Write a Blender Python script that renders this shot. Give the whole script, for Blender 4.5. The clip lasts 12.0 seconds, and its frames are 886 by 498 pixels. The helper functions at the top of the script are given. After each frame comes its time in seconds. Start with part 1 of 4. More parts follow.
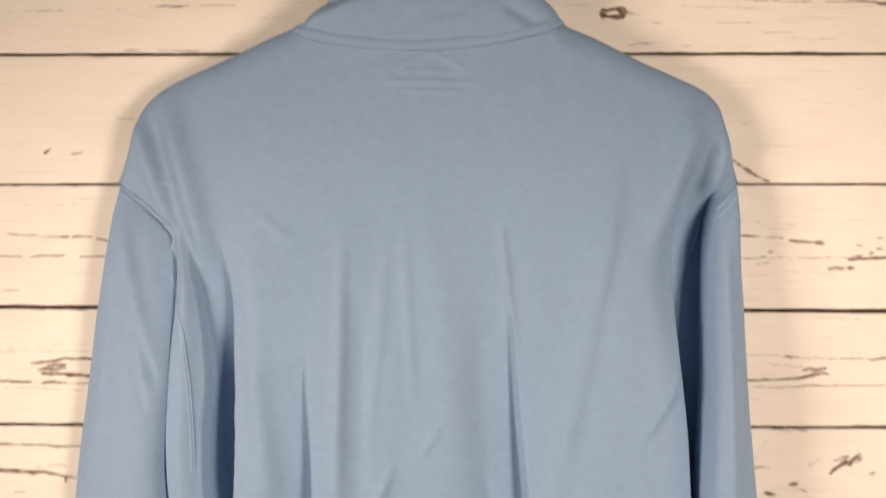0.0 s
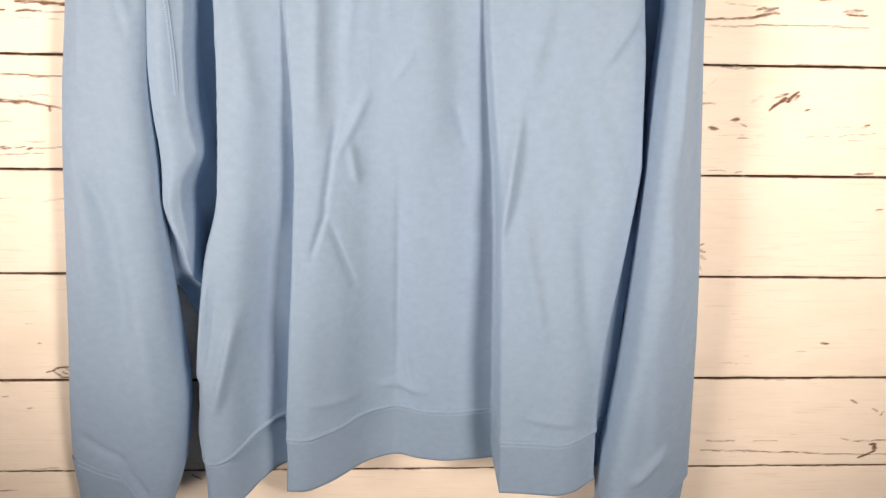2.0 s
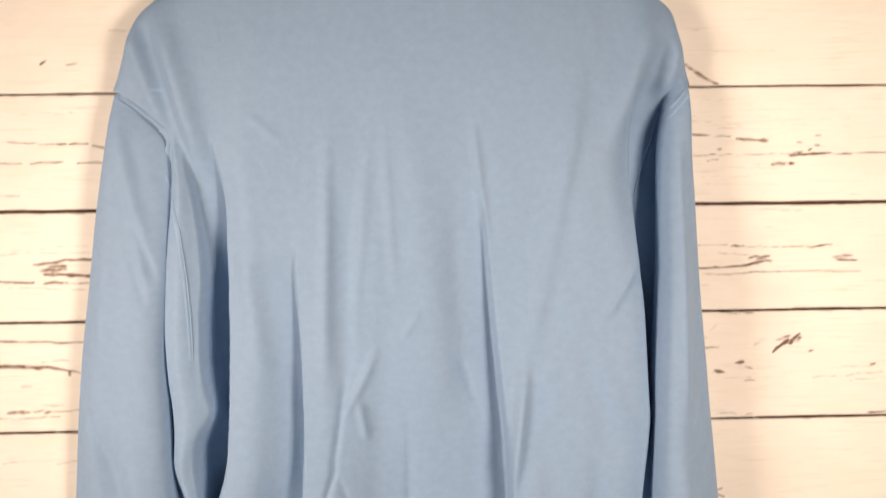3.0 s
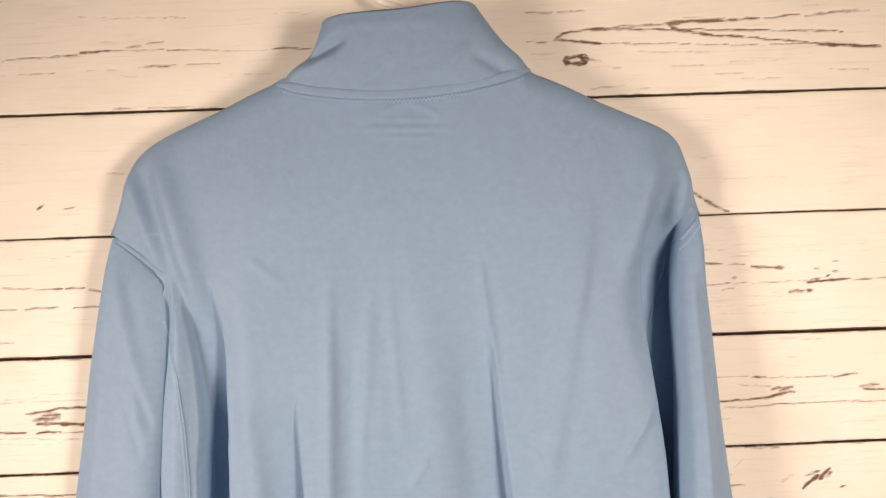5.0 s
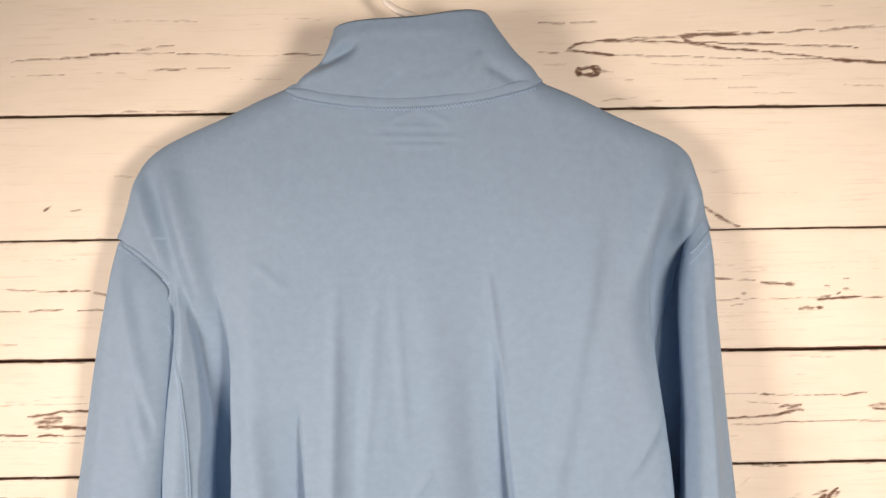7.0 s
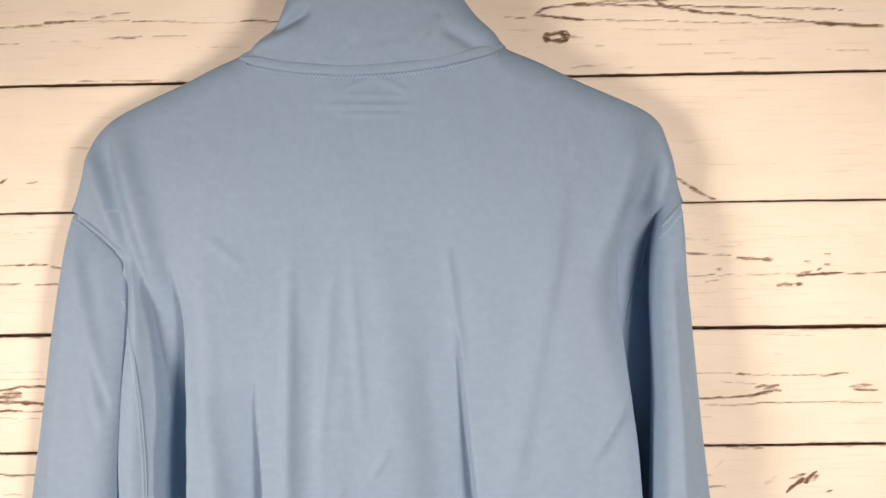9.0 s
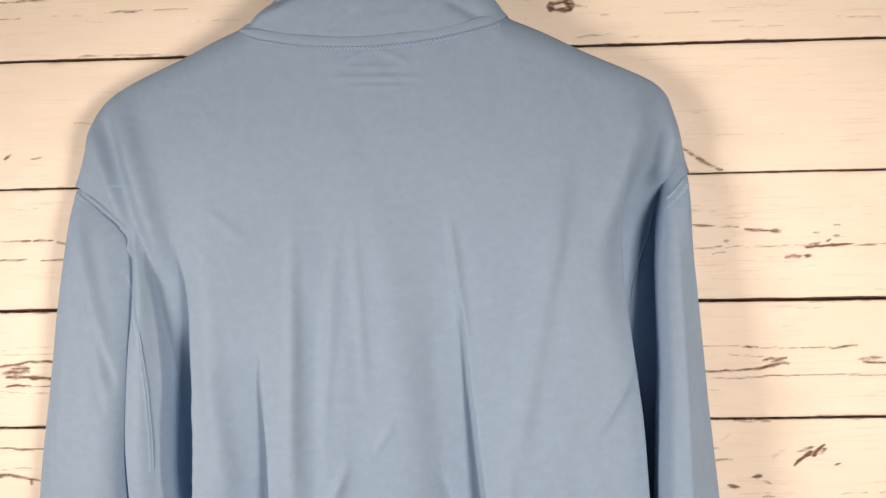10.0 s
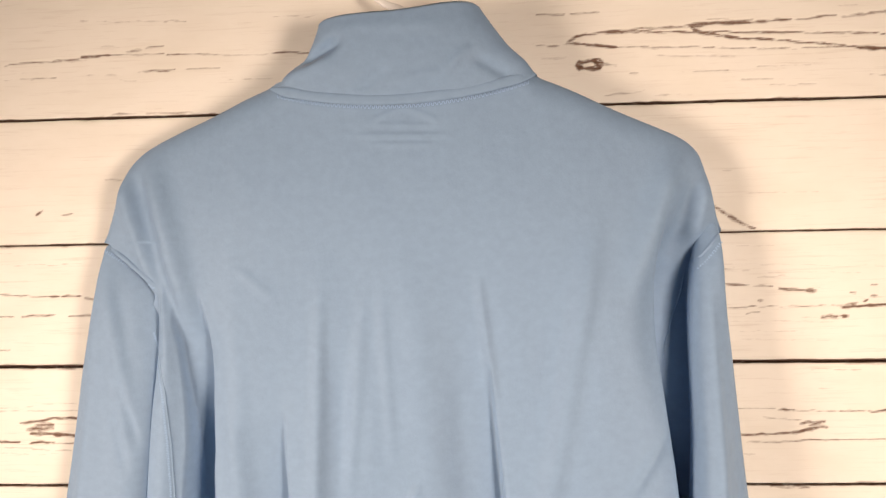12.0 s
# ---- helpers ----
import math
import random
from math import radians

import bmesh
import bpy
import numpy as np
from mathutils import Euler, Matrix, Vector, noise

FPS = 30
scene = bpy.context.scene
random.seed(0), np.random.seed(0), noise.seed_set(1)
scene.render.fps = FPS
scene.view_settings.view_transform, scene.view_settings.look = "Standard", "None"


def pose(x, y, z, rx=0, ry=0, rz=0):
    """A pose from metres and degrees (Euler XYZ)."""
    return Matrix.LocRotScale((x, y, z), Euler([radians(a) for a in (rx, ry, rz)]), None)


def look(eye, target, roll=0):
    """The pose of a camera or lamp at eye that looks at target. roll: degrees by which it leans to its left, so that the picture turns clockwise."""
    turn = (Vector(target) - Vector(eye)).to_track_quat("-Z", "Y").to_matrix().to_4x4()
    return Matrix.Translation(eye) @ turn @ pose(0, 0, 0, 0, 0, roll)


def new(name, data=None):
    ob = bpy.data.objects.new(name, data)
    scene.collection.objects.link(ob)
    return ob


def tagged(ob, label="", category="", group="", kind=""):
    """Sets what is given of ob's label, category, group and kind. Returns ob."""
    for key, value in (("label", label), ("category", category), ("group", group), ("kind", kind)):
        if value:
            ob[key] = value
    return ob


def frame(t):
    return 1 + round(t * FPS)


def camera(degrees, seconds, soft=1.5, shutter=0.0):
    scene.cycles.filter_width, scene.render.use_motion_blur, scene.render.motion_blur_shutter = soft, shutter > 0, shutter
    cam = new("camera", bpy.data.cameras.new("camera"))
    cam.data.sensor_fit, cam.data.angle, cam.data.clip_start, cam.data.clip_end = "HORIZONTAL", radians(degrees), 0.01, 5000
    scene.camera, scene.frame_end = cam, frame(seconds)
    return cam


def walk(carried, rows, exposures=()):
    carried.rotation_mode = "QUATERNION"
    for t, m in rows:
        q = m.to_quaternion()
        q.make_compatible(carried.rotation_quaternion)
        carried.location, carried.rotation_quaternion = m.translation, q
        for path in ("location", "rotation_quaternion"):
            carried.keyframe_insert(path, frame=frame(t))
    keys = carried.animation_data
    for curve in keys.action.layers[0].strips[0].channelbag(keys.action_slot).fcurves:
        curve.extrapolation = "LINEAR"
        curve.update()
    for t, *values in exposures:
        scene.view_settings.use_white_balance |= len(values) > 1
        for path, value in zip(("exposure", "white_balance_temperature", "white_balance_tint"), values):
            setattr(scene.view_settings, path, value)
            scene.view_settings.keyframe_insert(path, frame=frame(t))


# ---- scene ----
cam = camera(54.0, 12.0, soft=1.3, shutter=0.22)
PATH = [
    (0, (0.033, -0.786, 1.485), (-0.033, 1.201, 1.274), -0.6),
    (0.5, (0.022, -0.842, 1.425), (0.054, 1.104, 0.966), 0.2),
    (1, (0.014, -0.861, 1.405), (0.069, 1.023, 0.736), 0.6),
    (1.5, (0.008, -0.854, 1.393), (0.071, 1.005, 0.656), 1.0),
    (2, (0.01, -0.854, 1.383), (0.066, 1.0, 0.634), 1.0),
    (2.5, (0.014, -0.864, 1.39), (0.056, 1.056, 0.83), 0.2),
    (3, (0.025, -0.857, 1.433), (0.032, 1.121, 1.135), -1.2),
    (3.5, (0.04, -0.839, 1.472), (0.049, 1.154, 1.309), -2.4),
    (5.5, (0.022, -0.818, 1.475), (0.019, 1.18, 1.384), -2.6),
    (6, (0.02, -0.808, 1.472), (0.018, 1.188, 1.353), -2.7),
    (6.5, (0.019, -0.812, 1.476), (0.012, 1.185, 1.375), -2.1),
    (7, (0.023, -0.819, 1.477), (0.013, 1.179, 1.402), -1.5),
    (9, (0.082, -0.792, 1.47), (0.007, 1.203, 1.347), -1.5),
    (9.5, (0.092, -0.794, 1.466), (-0.018, 1.197, 1.309), -1.8),
    (10, (0.093, -0.787, 1.465), (-0.021, 1.203, 1.293), -1.9),
    (10.5, (0.092, -0.78, 1.468), (-0.019, 1.214, 1.361), -2.4),
    (11, (0.087, -0.773, 1.469), (-0.027, 1.223, 1.416), -2.4),
    (11.5, (0.084, -0.778, 1.473), (-0.05, 1.217, 1.431), -2.2),
    (12, (0.088, -0.78, 1.469), (-0.075, 1.213, 1.42), -1.7),
]
EXPOSURES = [(0, -0.2), (0.5, -0.2), (1, 0.0), (1.5, 0.14), (2, 0.24), (2.5, 0.25), (3, 0.05), (3.5, -0.08), (5.5, -0.05), (7, -0.04), (9, -0.06), (10, -0.1), (12, 0.0)]
walk(cam, [(t, look(eye, target, roll)) for t, eye, target, roll in PATH], EXPOSURES)

# ---- world, light, exposure ----
world = bpy.data.worlds.new("sky")
world.use_nodes = True
sky = world.node_tree.nodes.new("ShaderNodeTexSky")
sky.sky_type, sky.sun_disc = "NISHITA", False
sky.sun_elevation, sky.sun_rotation = radians(35), radians(150)
world.node_tree.links.new(sky.outputs[0], world.node_tree.nodes["Background"].inputs[0])
world.node_tree.nodes["Background"].inputs[1].default_value = 0.08
scene.world = world

ROOM_W, ROOM_E, ROOM_S, ROOM_H = -1.25, 1.30, -2.4, 2.5
# unseen windows, added to the walls beside the camera for light: wall, x, y, z, width, height, watts, aim
ADDED_WINDOWS = [
    ("wall_west", ROOM_W, -1.02, 1.25, 0.75, 0.60, 4.8, (0.0, 0, 1.23)),
    ("wall_east", ROOM_E, -1.60, 1.25, 0.75, 0.60, 6.4, (0.22, 0, 1.23)),
]
WARM = (1.0, 0.784, 0.624)


def area_lamp(name, m, sx, sy, watts, colour):
    data = bpy.data.lights.new(name, "AREA")
    data.shape, data.size, data.size_y, data.energy, data.color = "RECTANGLE", sx, sy, watts, colour
    ob = new(name, data)
    ob.matrix_world = m
    return ob


# lamps added in these openings, with narrowed beams aimed at the garment
for name, wx, wy, wz, ww, wh, watts, aim in ADDED_WINDOWS:
    eye = (wx + math.copysign(0.03, wx), wy, wz)
    side_lamp = area_lamp("window_daylight", look(eye, aim), ww - 0.1, wh - 0.1, watts, WARM)
    side_lamp.data.spread = radians(58)


# ---- materials ----
class Nodes:
    """A node material with short ways to add and link nodes."""

    def __init__(self, name):
        self.mat = bpy.data.materials.new(name)
        self.mat.use_nodes = True
        self.tree = self.mat.node_tree
        self.bsdf = self.tree.nodes["Principled BSDF"]

    def add(self, kind, **values):
        node = self.tree.nodes.new(kind)
        for key, value in values.items():
            node.inputs[key].default_value = value
        return node

    def link(self, a, b):
        self.tree.links.new(a, b)

    def coords(self, scale, kind="Object"):
        tc = self.add("ShaderNodeTexCoord")
        mp = self.add("ShaderNodeMapping", Scale=scale)
        self.link(tc.outputs[kind], mp.inputs["Vector"])
        return mp.outputs[0]

    def noise(self, vec, scale, detail=4.0, rough=0.55):
        n = self.add("ShaderNodeTexNoise", Scale=scale, Detail=detail, Roughness=rough)
        self.link(vec, n.inputs["Vector"])
        return n.outputs[0]

    def ramp(self, fac, stops):
        r = self.add("ShaderNodeValToRGB")
        r.color_ramp.elements[0].position, r.color_ramp.elements[0].color = stops[0][0], (*stops[0][1], 1)
        r.color_ramp.elements[1].position, r.color_ramp.elements[1].color = stops[-1][0], (*stops[-1][1], 1)
        for p, c in stops[1:-1]:
            e = r.color_ramp.elements.new(p)
            e.color = (*c, 1)
        self.link(fac, r.inputs[0])
        return r.outputs[0]

    def mix(self, fac, a, b, mode="MIX"):
        m = self.add("ShaderNodeMix")
        m.data_type, m.blend_type = "RGBA", mode
        for src, slot in ((fac, 0), (a, 6), (b, 7)):
            if isinstance(src, (int, float)):
                m.inputs[slot].default_value = src
            elif isinstance(src, tuple):
                m.inputs[slot].default_value = (*src, 1)
            else:
                self.link(src, m.inputs[slot])
        return m.outputs[2]

    def maths(self, op, a, b=0.0, c=0.0):
        m = self.add("ShaderNodeMath")
        m.operation = op
        for i, src in enumerate((a, b, c)):
            if isinstance(src, (int, float)):
                m.inputs[i].default_value = src
            else:
                self.link(src, m.inputs[i])
        return m.outputs[0]

    def bump(self, height, strength, distance):
        b = self.add("ShaderNodeBump", Strength=strength, Distance=distance)
        self.link(height, b.inputs["Height"])
        return b

    def finish(self, colour=None, rough=None, normal=None, **values):
        for key, value in values.items():
            self.bsdf.inputs[key.replace("_", " ")].default_value = value
        for src, slot in ((colour, "Base Color"), (rough, "Roughness"), (normal, "Normal")):
            if isinstance(src, tuple):
                self.bsdf.inputs[slot].default_value = (*src, 1)
            elif isinstance(src, (int, float)):
                self.bsdf.inputs[slot].default_value = src
            elif src is not None:
                self.link(src, self.bsdf.inputs[slot])
        return self.mat


def fabric(name, tone, rib=False):
    """Light blue sweatshirt cotton: mottled yarn, a fine knit relief and a soft nap."""
    n = Nodes(name)
    vec = n.coords((1, 1, 1))
    broad = n.noise(vec, 9.0, 3.0)
    yarn = n.noise(n.coords((900, 900, 2600) if not rib else (2200, 900, 300)), 1.0, 2.0)
    mott = n.noise(n.coords((110, 110, 150)), 1.0, 5.0, 0.65)
    dark = tuple(c * 0.95 for c in tone)
    light = tuple(min(1.0, c * 1.04) for c in tone)
    col = n.mix(n.ramp(mott, [(0.35, (0, 0, 0)), (0.7, (1, 1, 1))]), dark, light)
    col = n.mix(n.maths("MULTIPLY", broad, 0.25), col, tuple(c * 0.96 for c in tone))
    b1 = n.bump(yarn, 0.25, 0.0004)
    b2 = n.bump(n.noise(n.coords((70, 70, 45)), 1.0, 6.0, 0.6), 0.32, 0.0022)
    n.link(b1.outputs[0], b2.inputs["Normal"])
    return n.finish(col, 0.66, b2.outputs[0], Sheen_Weight=0.15, Sheen_Roughness=0.35, Specular_IOR_Level=0.36)


def painted_plank():
    """Cream-white paint on boards, worn through to brown along grain lines, cracks and knots."""
    n = Nodes("painted_plank")
    info = n.add("ShaderNodeObjectInfo")
    tc = n.add("ShaderNodeTexCoord")
    shift = n.add("ShaderNodeVectorMath")
    shift.operation = "ADD"
    comb = n.add("ShaderNodeCombineXYZ")
    n.link(n.maths("MULTIPLY", info.outputs["Random"], 37.0), comb.inputs[0])
    n.link(tc.outputs["Object"], shift.inputs[0])
    n.link(comb.outputs[0], shift.inputs[1])

    def stretched(scale):
        mp = n.add("ShaderNodeMapping", Scale=scale)
        n.link(shift.outputs[0], mp.inputs["Vector"])
        return mp.outputs[0]

    wear = n.add("ShaderNodeAttribute")
    wear.attribute_name = "wear"
    fine = n.noise(stretched((260, 260, 900)), 1.0, 4.0, 0.7)
    streak = n.noise(stretched((15, 15, 310)), 1.0, 6.0, 0.7)
    blotch = n.noise(stretched((9, 9, 22)), 1.0, 4.0)
    mid = n.noise(stretched((75, 75, 420)), 1.0, 3.0, 0.6)
    grit = n.maths("ADD", n.maths("SUBTRACT", fine, 0.5), n.maths("MULTIPLY", n.maths("SUBTRACT", mid, 0.5), 1.5))
    edge = n.maths("ADD", wear.outputs["Fac"], n.maths("MULTIPLY", grit, n.maths("MULTIPLY", wear.outputs["Fac"], 1.9)))
    paint = n.ramp(blotch, [(0.3, (0.78, 0.735, 0.66)), (0.55, (0.83, 0.79, 0.725)), (0.8, (0.80, 0.75, 0.675))])
    faint = n.maths("MULTIPLY", n.ramp(streak, [(0.53, (0, 0, 0)), (0.70, (1, 1, 1))]), n.ramp(blotch, [(0.35, (0.12, 0.12, 0.12)), (0.65, (0.6, 0.6, 0.6))]))
    col = n.mix(n.maths("MULTIPLY", faint, 0.75), paint, (0.50, 0.42, 0.35))
    stain = n.ramp(edge, [(0.10, (0, 0, 0)), (0.34, (0.42, 0.42, 0.42)), (0.62, (0.88, 0.88, 0.88)), (0.9, (1, 1, 1))])
    wood = n.mix(n.ramp(fine, [(0.3, (0, 0, 0)), (0.7, (1, 1, 1))]), (0.070, 0.038, 0.027), (0.22, 0.128, 0.088))
    col = n.mix(stain, col, wood)
    b = n.bump(n.maths("SUBTRACT", n.maths("MULTIPLY", streak, 0.3), stain), 0.35, 0.0006)
    return n.finish(col, n.maths("MULTIPLY_ADD", stain, 0.3, 0.5), b.outputs[0], Specular_IOR_Level=0.3)


def plaster(name, tone, scale=30.0):
    n = Nodes(name)
    vec = n.coords((1, 1, 1))
    col = n.mix(n.noise(vec, 2.5, 4.0), tuple(c * 0.95 for c in tone), tone)
    return n.finish(col, 0.8, n.bump(n.noise(vec, scale, 5.0), 0.2, 0.002).outputs[0])


def floor_boards():
    n = Nodes("floor_wood")
    grain = n.noise(n.coords((2, 40, 2)), 1.5, 6.0)
    col = n.ramp(grain, [(0.3, (0.16, 0.10, 0.06)), (0.7, (0.30, 0.20, 0.12))])
    return n.finish(col, 0.45, n.bump(grain, 0.2, 0.001).outputs[0])


TONE = (0.214, 0.322, 0.480)
M_FABRIC = fabric("light_blue_cotton", TONE)
M_RIB = fabric("light_blue_rib", tuple(c * 0.95 for c in TONE), True)
M_THREAD = Nodes("blue_thread").finish(tuple(min(1, c * 1.45) for c in TONE), 0.6)
M_PLANK = painted_plank()
M_GAP = plaster("dark_backing", (0.20, 0.115, 0.085))
# dark tones for the unseen wall and ceiling surfaces, to hold bounce light down
M_WALL = plaster("brown_plaster", (0.17, 0.145, 0.125))
M_CEIL = plaster("grey_plaster", (0.26, 0.25, 0.24))
M_FLOOR = floor_boards()
M_PLASTIC = Nodes("white_plastic").finish((0.82, 0.80, 0.77), 0.3)
M_STEEL = Nodes("steel").finish((0.55, 0.54, 0.52), 0.35, Metallic=1.0)
M_FRAME = plaster("white_gloss", (0.8, 0.79, 0.77), 80.0)


# ---- small builders ----
from mathutils.bvhtree import BVHTree


def mesh_object(name, verts, faces, material, parent=None, smooth=True, label=""):
    me = bpy.data.meshes.new(name)
    me.from_pydata([tuple(v) for v in verts], [], faces)
    me.update()
    if smooth:
        me.polygons.foreach_set("use_smooth", [True] * len(me.polygons))
    me.materials.append(material)
    ob = new(name, me)
    ob.parent = parent
    if label:
        tagged(ob, label)
    return ob


def grid_faces(rows, cols, loop=False, flip=False):
    r, c = np.meshgrid(np.arange(rows - 1), np.arange(cols if loop else cols - 1), indexing="ij")
    d = (c + 1) % cols
    f = np.stack([r * cols + c, r * cols + d, (r + 1) * cols + d, (r + 1) * cols + c], -1).reshape(-1, 4)
    return (f[:, ::-1] if flip else f).tolist()


def box(name, x0, x1, y0, y1, z0, z1, material, parent=None, bevel=0.0):
    bm = bmesh.new()
    bmesh.ops.create_cube(bm, size=1.0)
    for v in bm.verts:
        v.co = Vector(((x0 + x1) / 2 + v.co.x * (x1 - x0), (y0 + y1) / 2 + v.co.y * (y1 - y0), (z0 + z1) / 2 + v.co.z * (z1 - z0)))
    if bevel:
        bmesh.ops.bevel(bm, geom=bm.edges[:], offset=bevel, segments=2, affect="EDGES")
    me = bpy.data.meshes.new(name)
    bm.to_mesh(me)
    bm.free()
    me.materials.append(material)
    ob = new(name, me)
    ob.parent = parent
    return ob


def tube(name, points, radius, material, parent=None, sides=8, closed_ends=True, label=""):
    """A round rod along a line of points."""
    pts = np.array(points, float)
    tang = np.gradient(pts, axis=0)
    tang /= np.linalg.norm(tang, axis=1)[:, None]
    ref = np.array((0.13, -1.0, 0.21))
    a = np.cross(tang, ref)
    a /= np.linalg.norm(a, axis=1)[:, None]
    b = np.cross(tang, a)
    ang = np.linspace(0, 2 * np.pi, sides, endpoint=False)
    rad = np.broadcast_to(np.asarray(radius, float), (len(pts),))
    v = pts[:, None] + rad[:, None, None] * (np.cos(ang)[None, :, None] * a[:, None] + np.sin(ang)[None, :, None] * b[:, None])
    faces = grid_faces(len(pts), sides, loop=True)
    if closed_ends:
        faces += [list(range(sides)), list(range((len(pts) - 1) * sides, len(pts) * sides))[::-1]]
    return mesh_object(name, v.reshape(-1, 3), faces, material, parent, True, label)


def smooth_noise(x, z, seed, sx, sz):
    """Value noise on a lattice, -1 to 1, for arrays x and z; sx and sz are the lattice steps."""
    rng = np.random.RandomState(seed)
    table = rng.uniform(-1, 1, (64, 64))
    u, v = np.asarray(x) / sx, np.asarray(z) / sz
    i, j = np.floor(u).astype(int), np.floor(v).astype(int)
    a, b = u - i, v - j
    a, b = a * a * (3 - 2 * a), b * b * (3 - 2 * b)
    i0, i1, j0, j1 = i % 64, (i + 1) % 64, j % 64, (j + 1) % 64
    return (table[i0, j0] * (1 - a) + table[i1, j0] * a) * (1 - b) + (table[i0, j1] * (1 - a) + table[i1, j1] * a) * b


def ramp01(v, a, b):
    t = np.clip((np.asarray(v, float) - a) / (b - a), 0, 1)
    return t * t * (3 - 2 * t)


def curve_of(*pairs, soft=0.012):
    """A smooth line through a few (z, value) pairs."""
    zs, xs = zip(*sorted(pairs))

    def at(z):
        z = np.asarray(z, float)
        return (np.interp(z - soft, zs, xs) + np.interp(z, zs, xs) + np.interp(z + soft, zs, xs)) / 3

    return at


# ---- unseen room, added round the camera and kept dark to limit bounce ----
box("floor", ROOM_W, ROOM_E, ROOM_S, 0.03, -0.1, 0.0, M_FLOOR)
box("ceiling", ROOM_W, ROOM_E, ROOM_S, 0.03, ROOM_H, ROOM_H + 0.1, M_CEIL)
tagged(box("wall_south", ROOM_W - 0.1, ROOM_E + 0.1, ROOM_S - 0.1, ROOM_S, 0.0, ROOM_H, M_WALL), "unseen plain brown plastered back wall, added to close the room", "wall", kind="structure")
for k, (name, wx, wy, wz, ww, wh, watts, aim) in enumerate(ADDED_WINDOWS):
    side_wall = tagged(new(name), "unseen plain brown plastered side wall, added with a window opening", "wall", kind="structure")
    # frame of an unseen window, added to house the side lamp
    window = tagged(new("window_%d" % (k + 1)), "unseen white framed window, added round a side lamp", "window", kind="structure")
    x0, x1 = (wx - 0.1, wx) if wx < 0 else (wx, wx + 0.1)
    f0, f1 = (wx - 0.02, wx + 0.015) if wx < 0 else (wx - 0.015, wx + 0.02)
    a, b, c, d = wy - ww / 2, wy + ww / 2, wz - wh / 2, wz + wh / 2
    for p0, p1, q0, q1 in ((ROOM_S, a, 0, ROOM_H), (b, 0.03, 0, ROOM_H), (a, b, 0, c), (a, b, d, ROOM_H)):
        box("wall_panel", x0, x1, p0, p1, q0, q1, M_WALL, side_wall)
    for p0, p1, q0, q1 in ((a, a + 0.05, c, d), (b - 0.05, b, c, d), (a + 0.05, b - 0.05, c, c + 0.05), (a + 0.05, b - 0.05, d - 0.05, d)):
        box("window_frame", f0, f1, p0, p1, q0, q1, M_FRAME, window, 0.004)
for name, label in (("floor", "unseen brown wooden floor, added to close the room"), ("ceiling", "unseen plain grey plastered ceiling, added to close the room")):
    tagged(bpy.data.objects[name], label, name.split("_")[0], kind="structure")
# ---- the plank wall ----
SEAM_W = [1.698, 1.581, 1.464, 1.350, 1.2375, 1.122, 1.007, 0.877, 0.755]
SEAM_E = [1.687, 1.570, 1.456, 1.342, 1.234, 1.121, 1.007, 0.882, 0.762]
SEAM_GAP = [1.5, 1.6, 0.9, 2.5, 1.5, 1.8, 1.6, 2.2, 1.4]
MARKS = {}


def seam_z(i, x):
    return SEAM_W[i] + (SEAM_E[i] - SEAM_W[i]) * (np.clip(x, -0.8, 0.9) + 0.4) / 0.85


def grain(board, marks):
    """Worn lines and knots of one board: from x, z to x, z, half width in mm, strength."""
    MARKS.setdefault(board, []).extend(marks)


grain(0, [(-0.380, 1.6320, -0.339, 1.6340, 0.58, 0.5), (-0.339, 1.6340, -0.309, 1.6360, 0.58, 0.6), (-0.306, 1.6370, -0.279, 1.6370, 0.87, 0.9), (-0.279, 1.6370, -0.228, 1.6360, 0.43, 0.4), (-0.225, 1.6350, -0.213, 1.6350, 0.58, 0.8), (-0.213, 1.6350, -0.133, 1.6320, 0.29, 0.4), (-0.127, 1.6330, -0.091, 1.6310, 0.58, 0.8), (-0.253, 1.6210, -0.218, 1.6210, 0.58, 0.6), (-0.210, 1.6210, -0.175, 1.6210, 0.29, 0.4), (-0.170, 1.6110, -0.128, 1.6100, 0.29, 0.3), (-0.386, 1.6190, -0.331, 1.6190, 0.29, 0.4), (-0.263, 1.6400, -0.249, 1.6410, 0.72, 0.4), (-0.244, 1.6420, -0.228, 1.6430, 0.58, 0.4), (-0.307, 1.6700, -0.205, 1.6650, 0.29, 0.3), (-0.126, 1.6650, -0.082, 1.6640, 0.29, 0.35)])
grain(0, [(-0.289, 1.5820, -0.252, 1.5820, 0.72, 0.5), (-0.246, 1.5830, -0.182, 1.5800, 0.58, 0.4), (0.140, 1.6300, 0.148, 1.6350, 0.87, 0.6), (0.148, 1.6350, 0.168, 1.6370, 0.87, 0.7), (0.168, 1.6370, 0.192, 1.6360, 0.87, 0.7), (0.192, 1.6360, 0.265, 1.6330, 0.43, 0.7), (0.265, 1.6330, 0.332, 1.6290, 0.43, 0.7), (0.332, 1.6290, 0.411, 1.6250, 0.43, 0.7), (0.140, 1.6300, 0.153, 1.6270, 0.87, 0.7), (0.153, 1.6270, 0.182, 1.6240, 0.72, 0.95), (0.187, 1.6350, 0.200, 1.6380, 0.58, 0.6), (0.200, 1.6380, 0.246, 1.6390, 0.58, 0.6), (0.246, 1.6390, 0.265, 1.6400, 1.2, 0.8), (0.265, 1.6400, 0.299, 1.6400, 1.2, 0.85), (0.299, 1.6400, 0.332, 1.6400, 0.87, 0.7)])
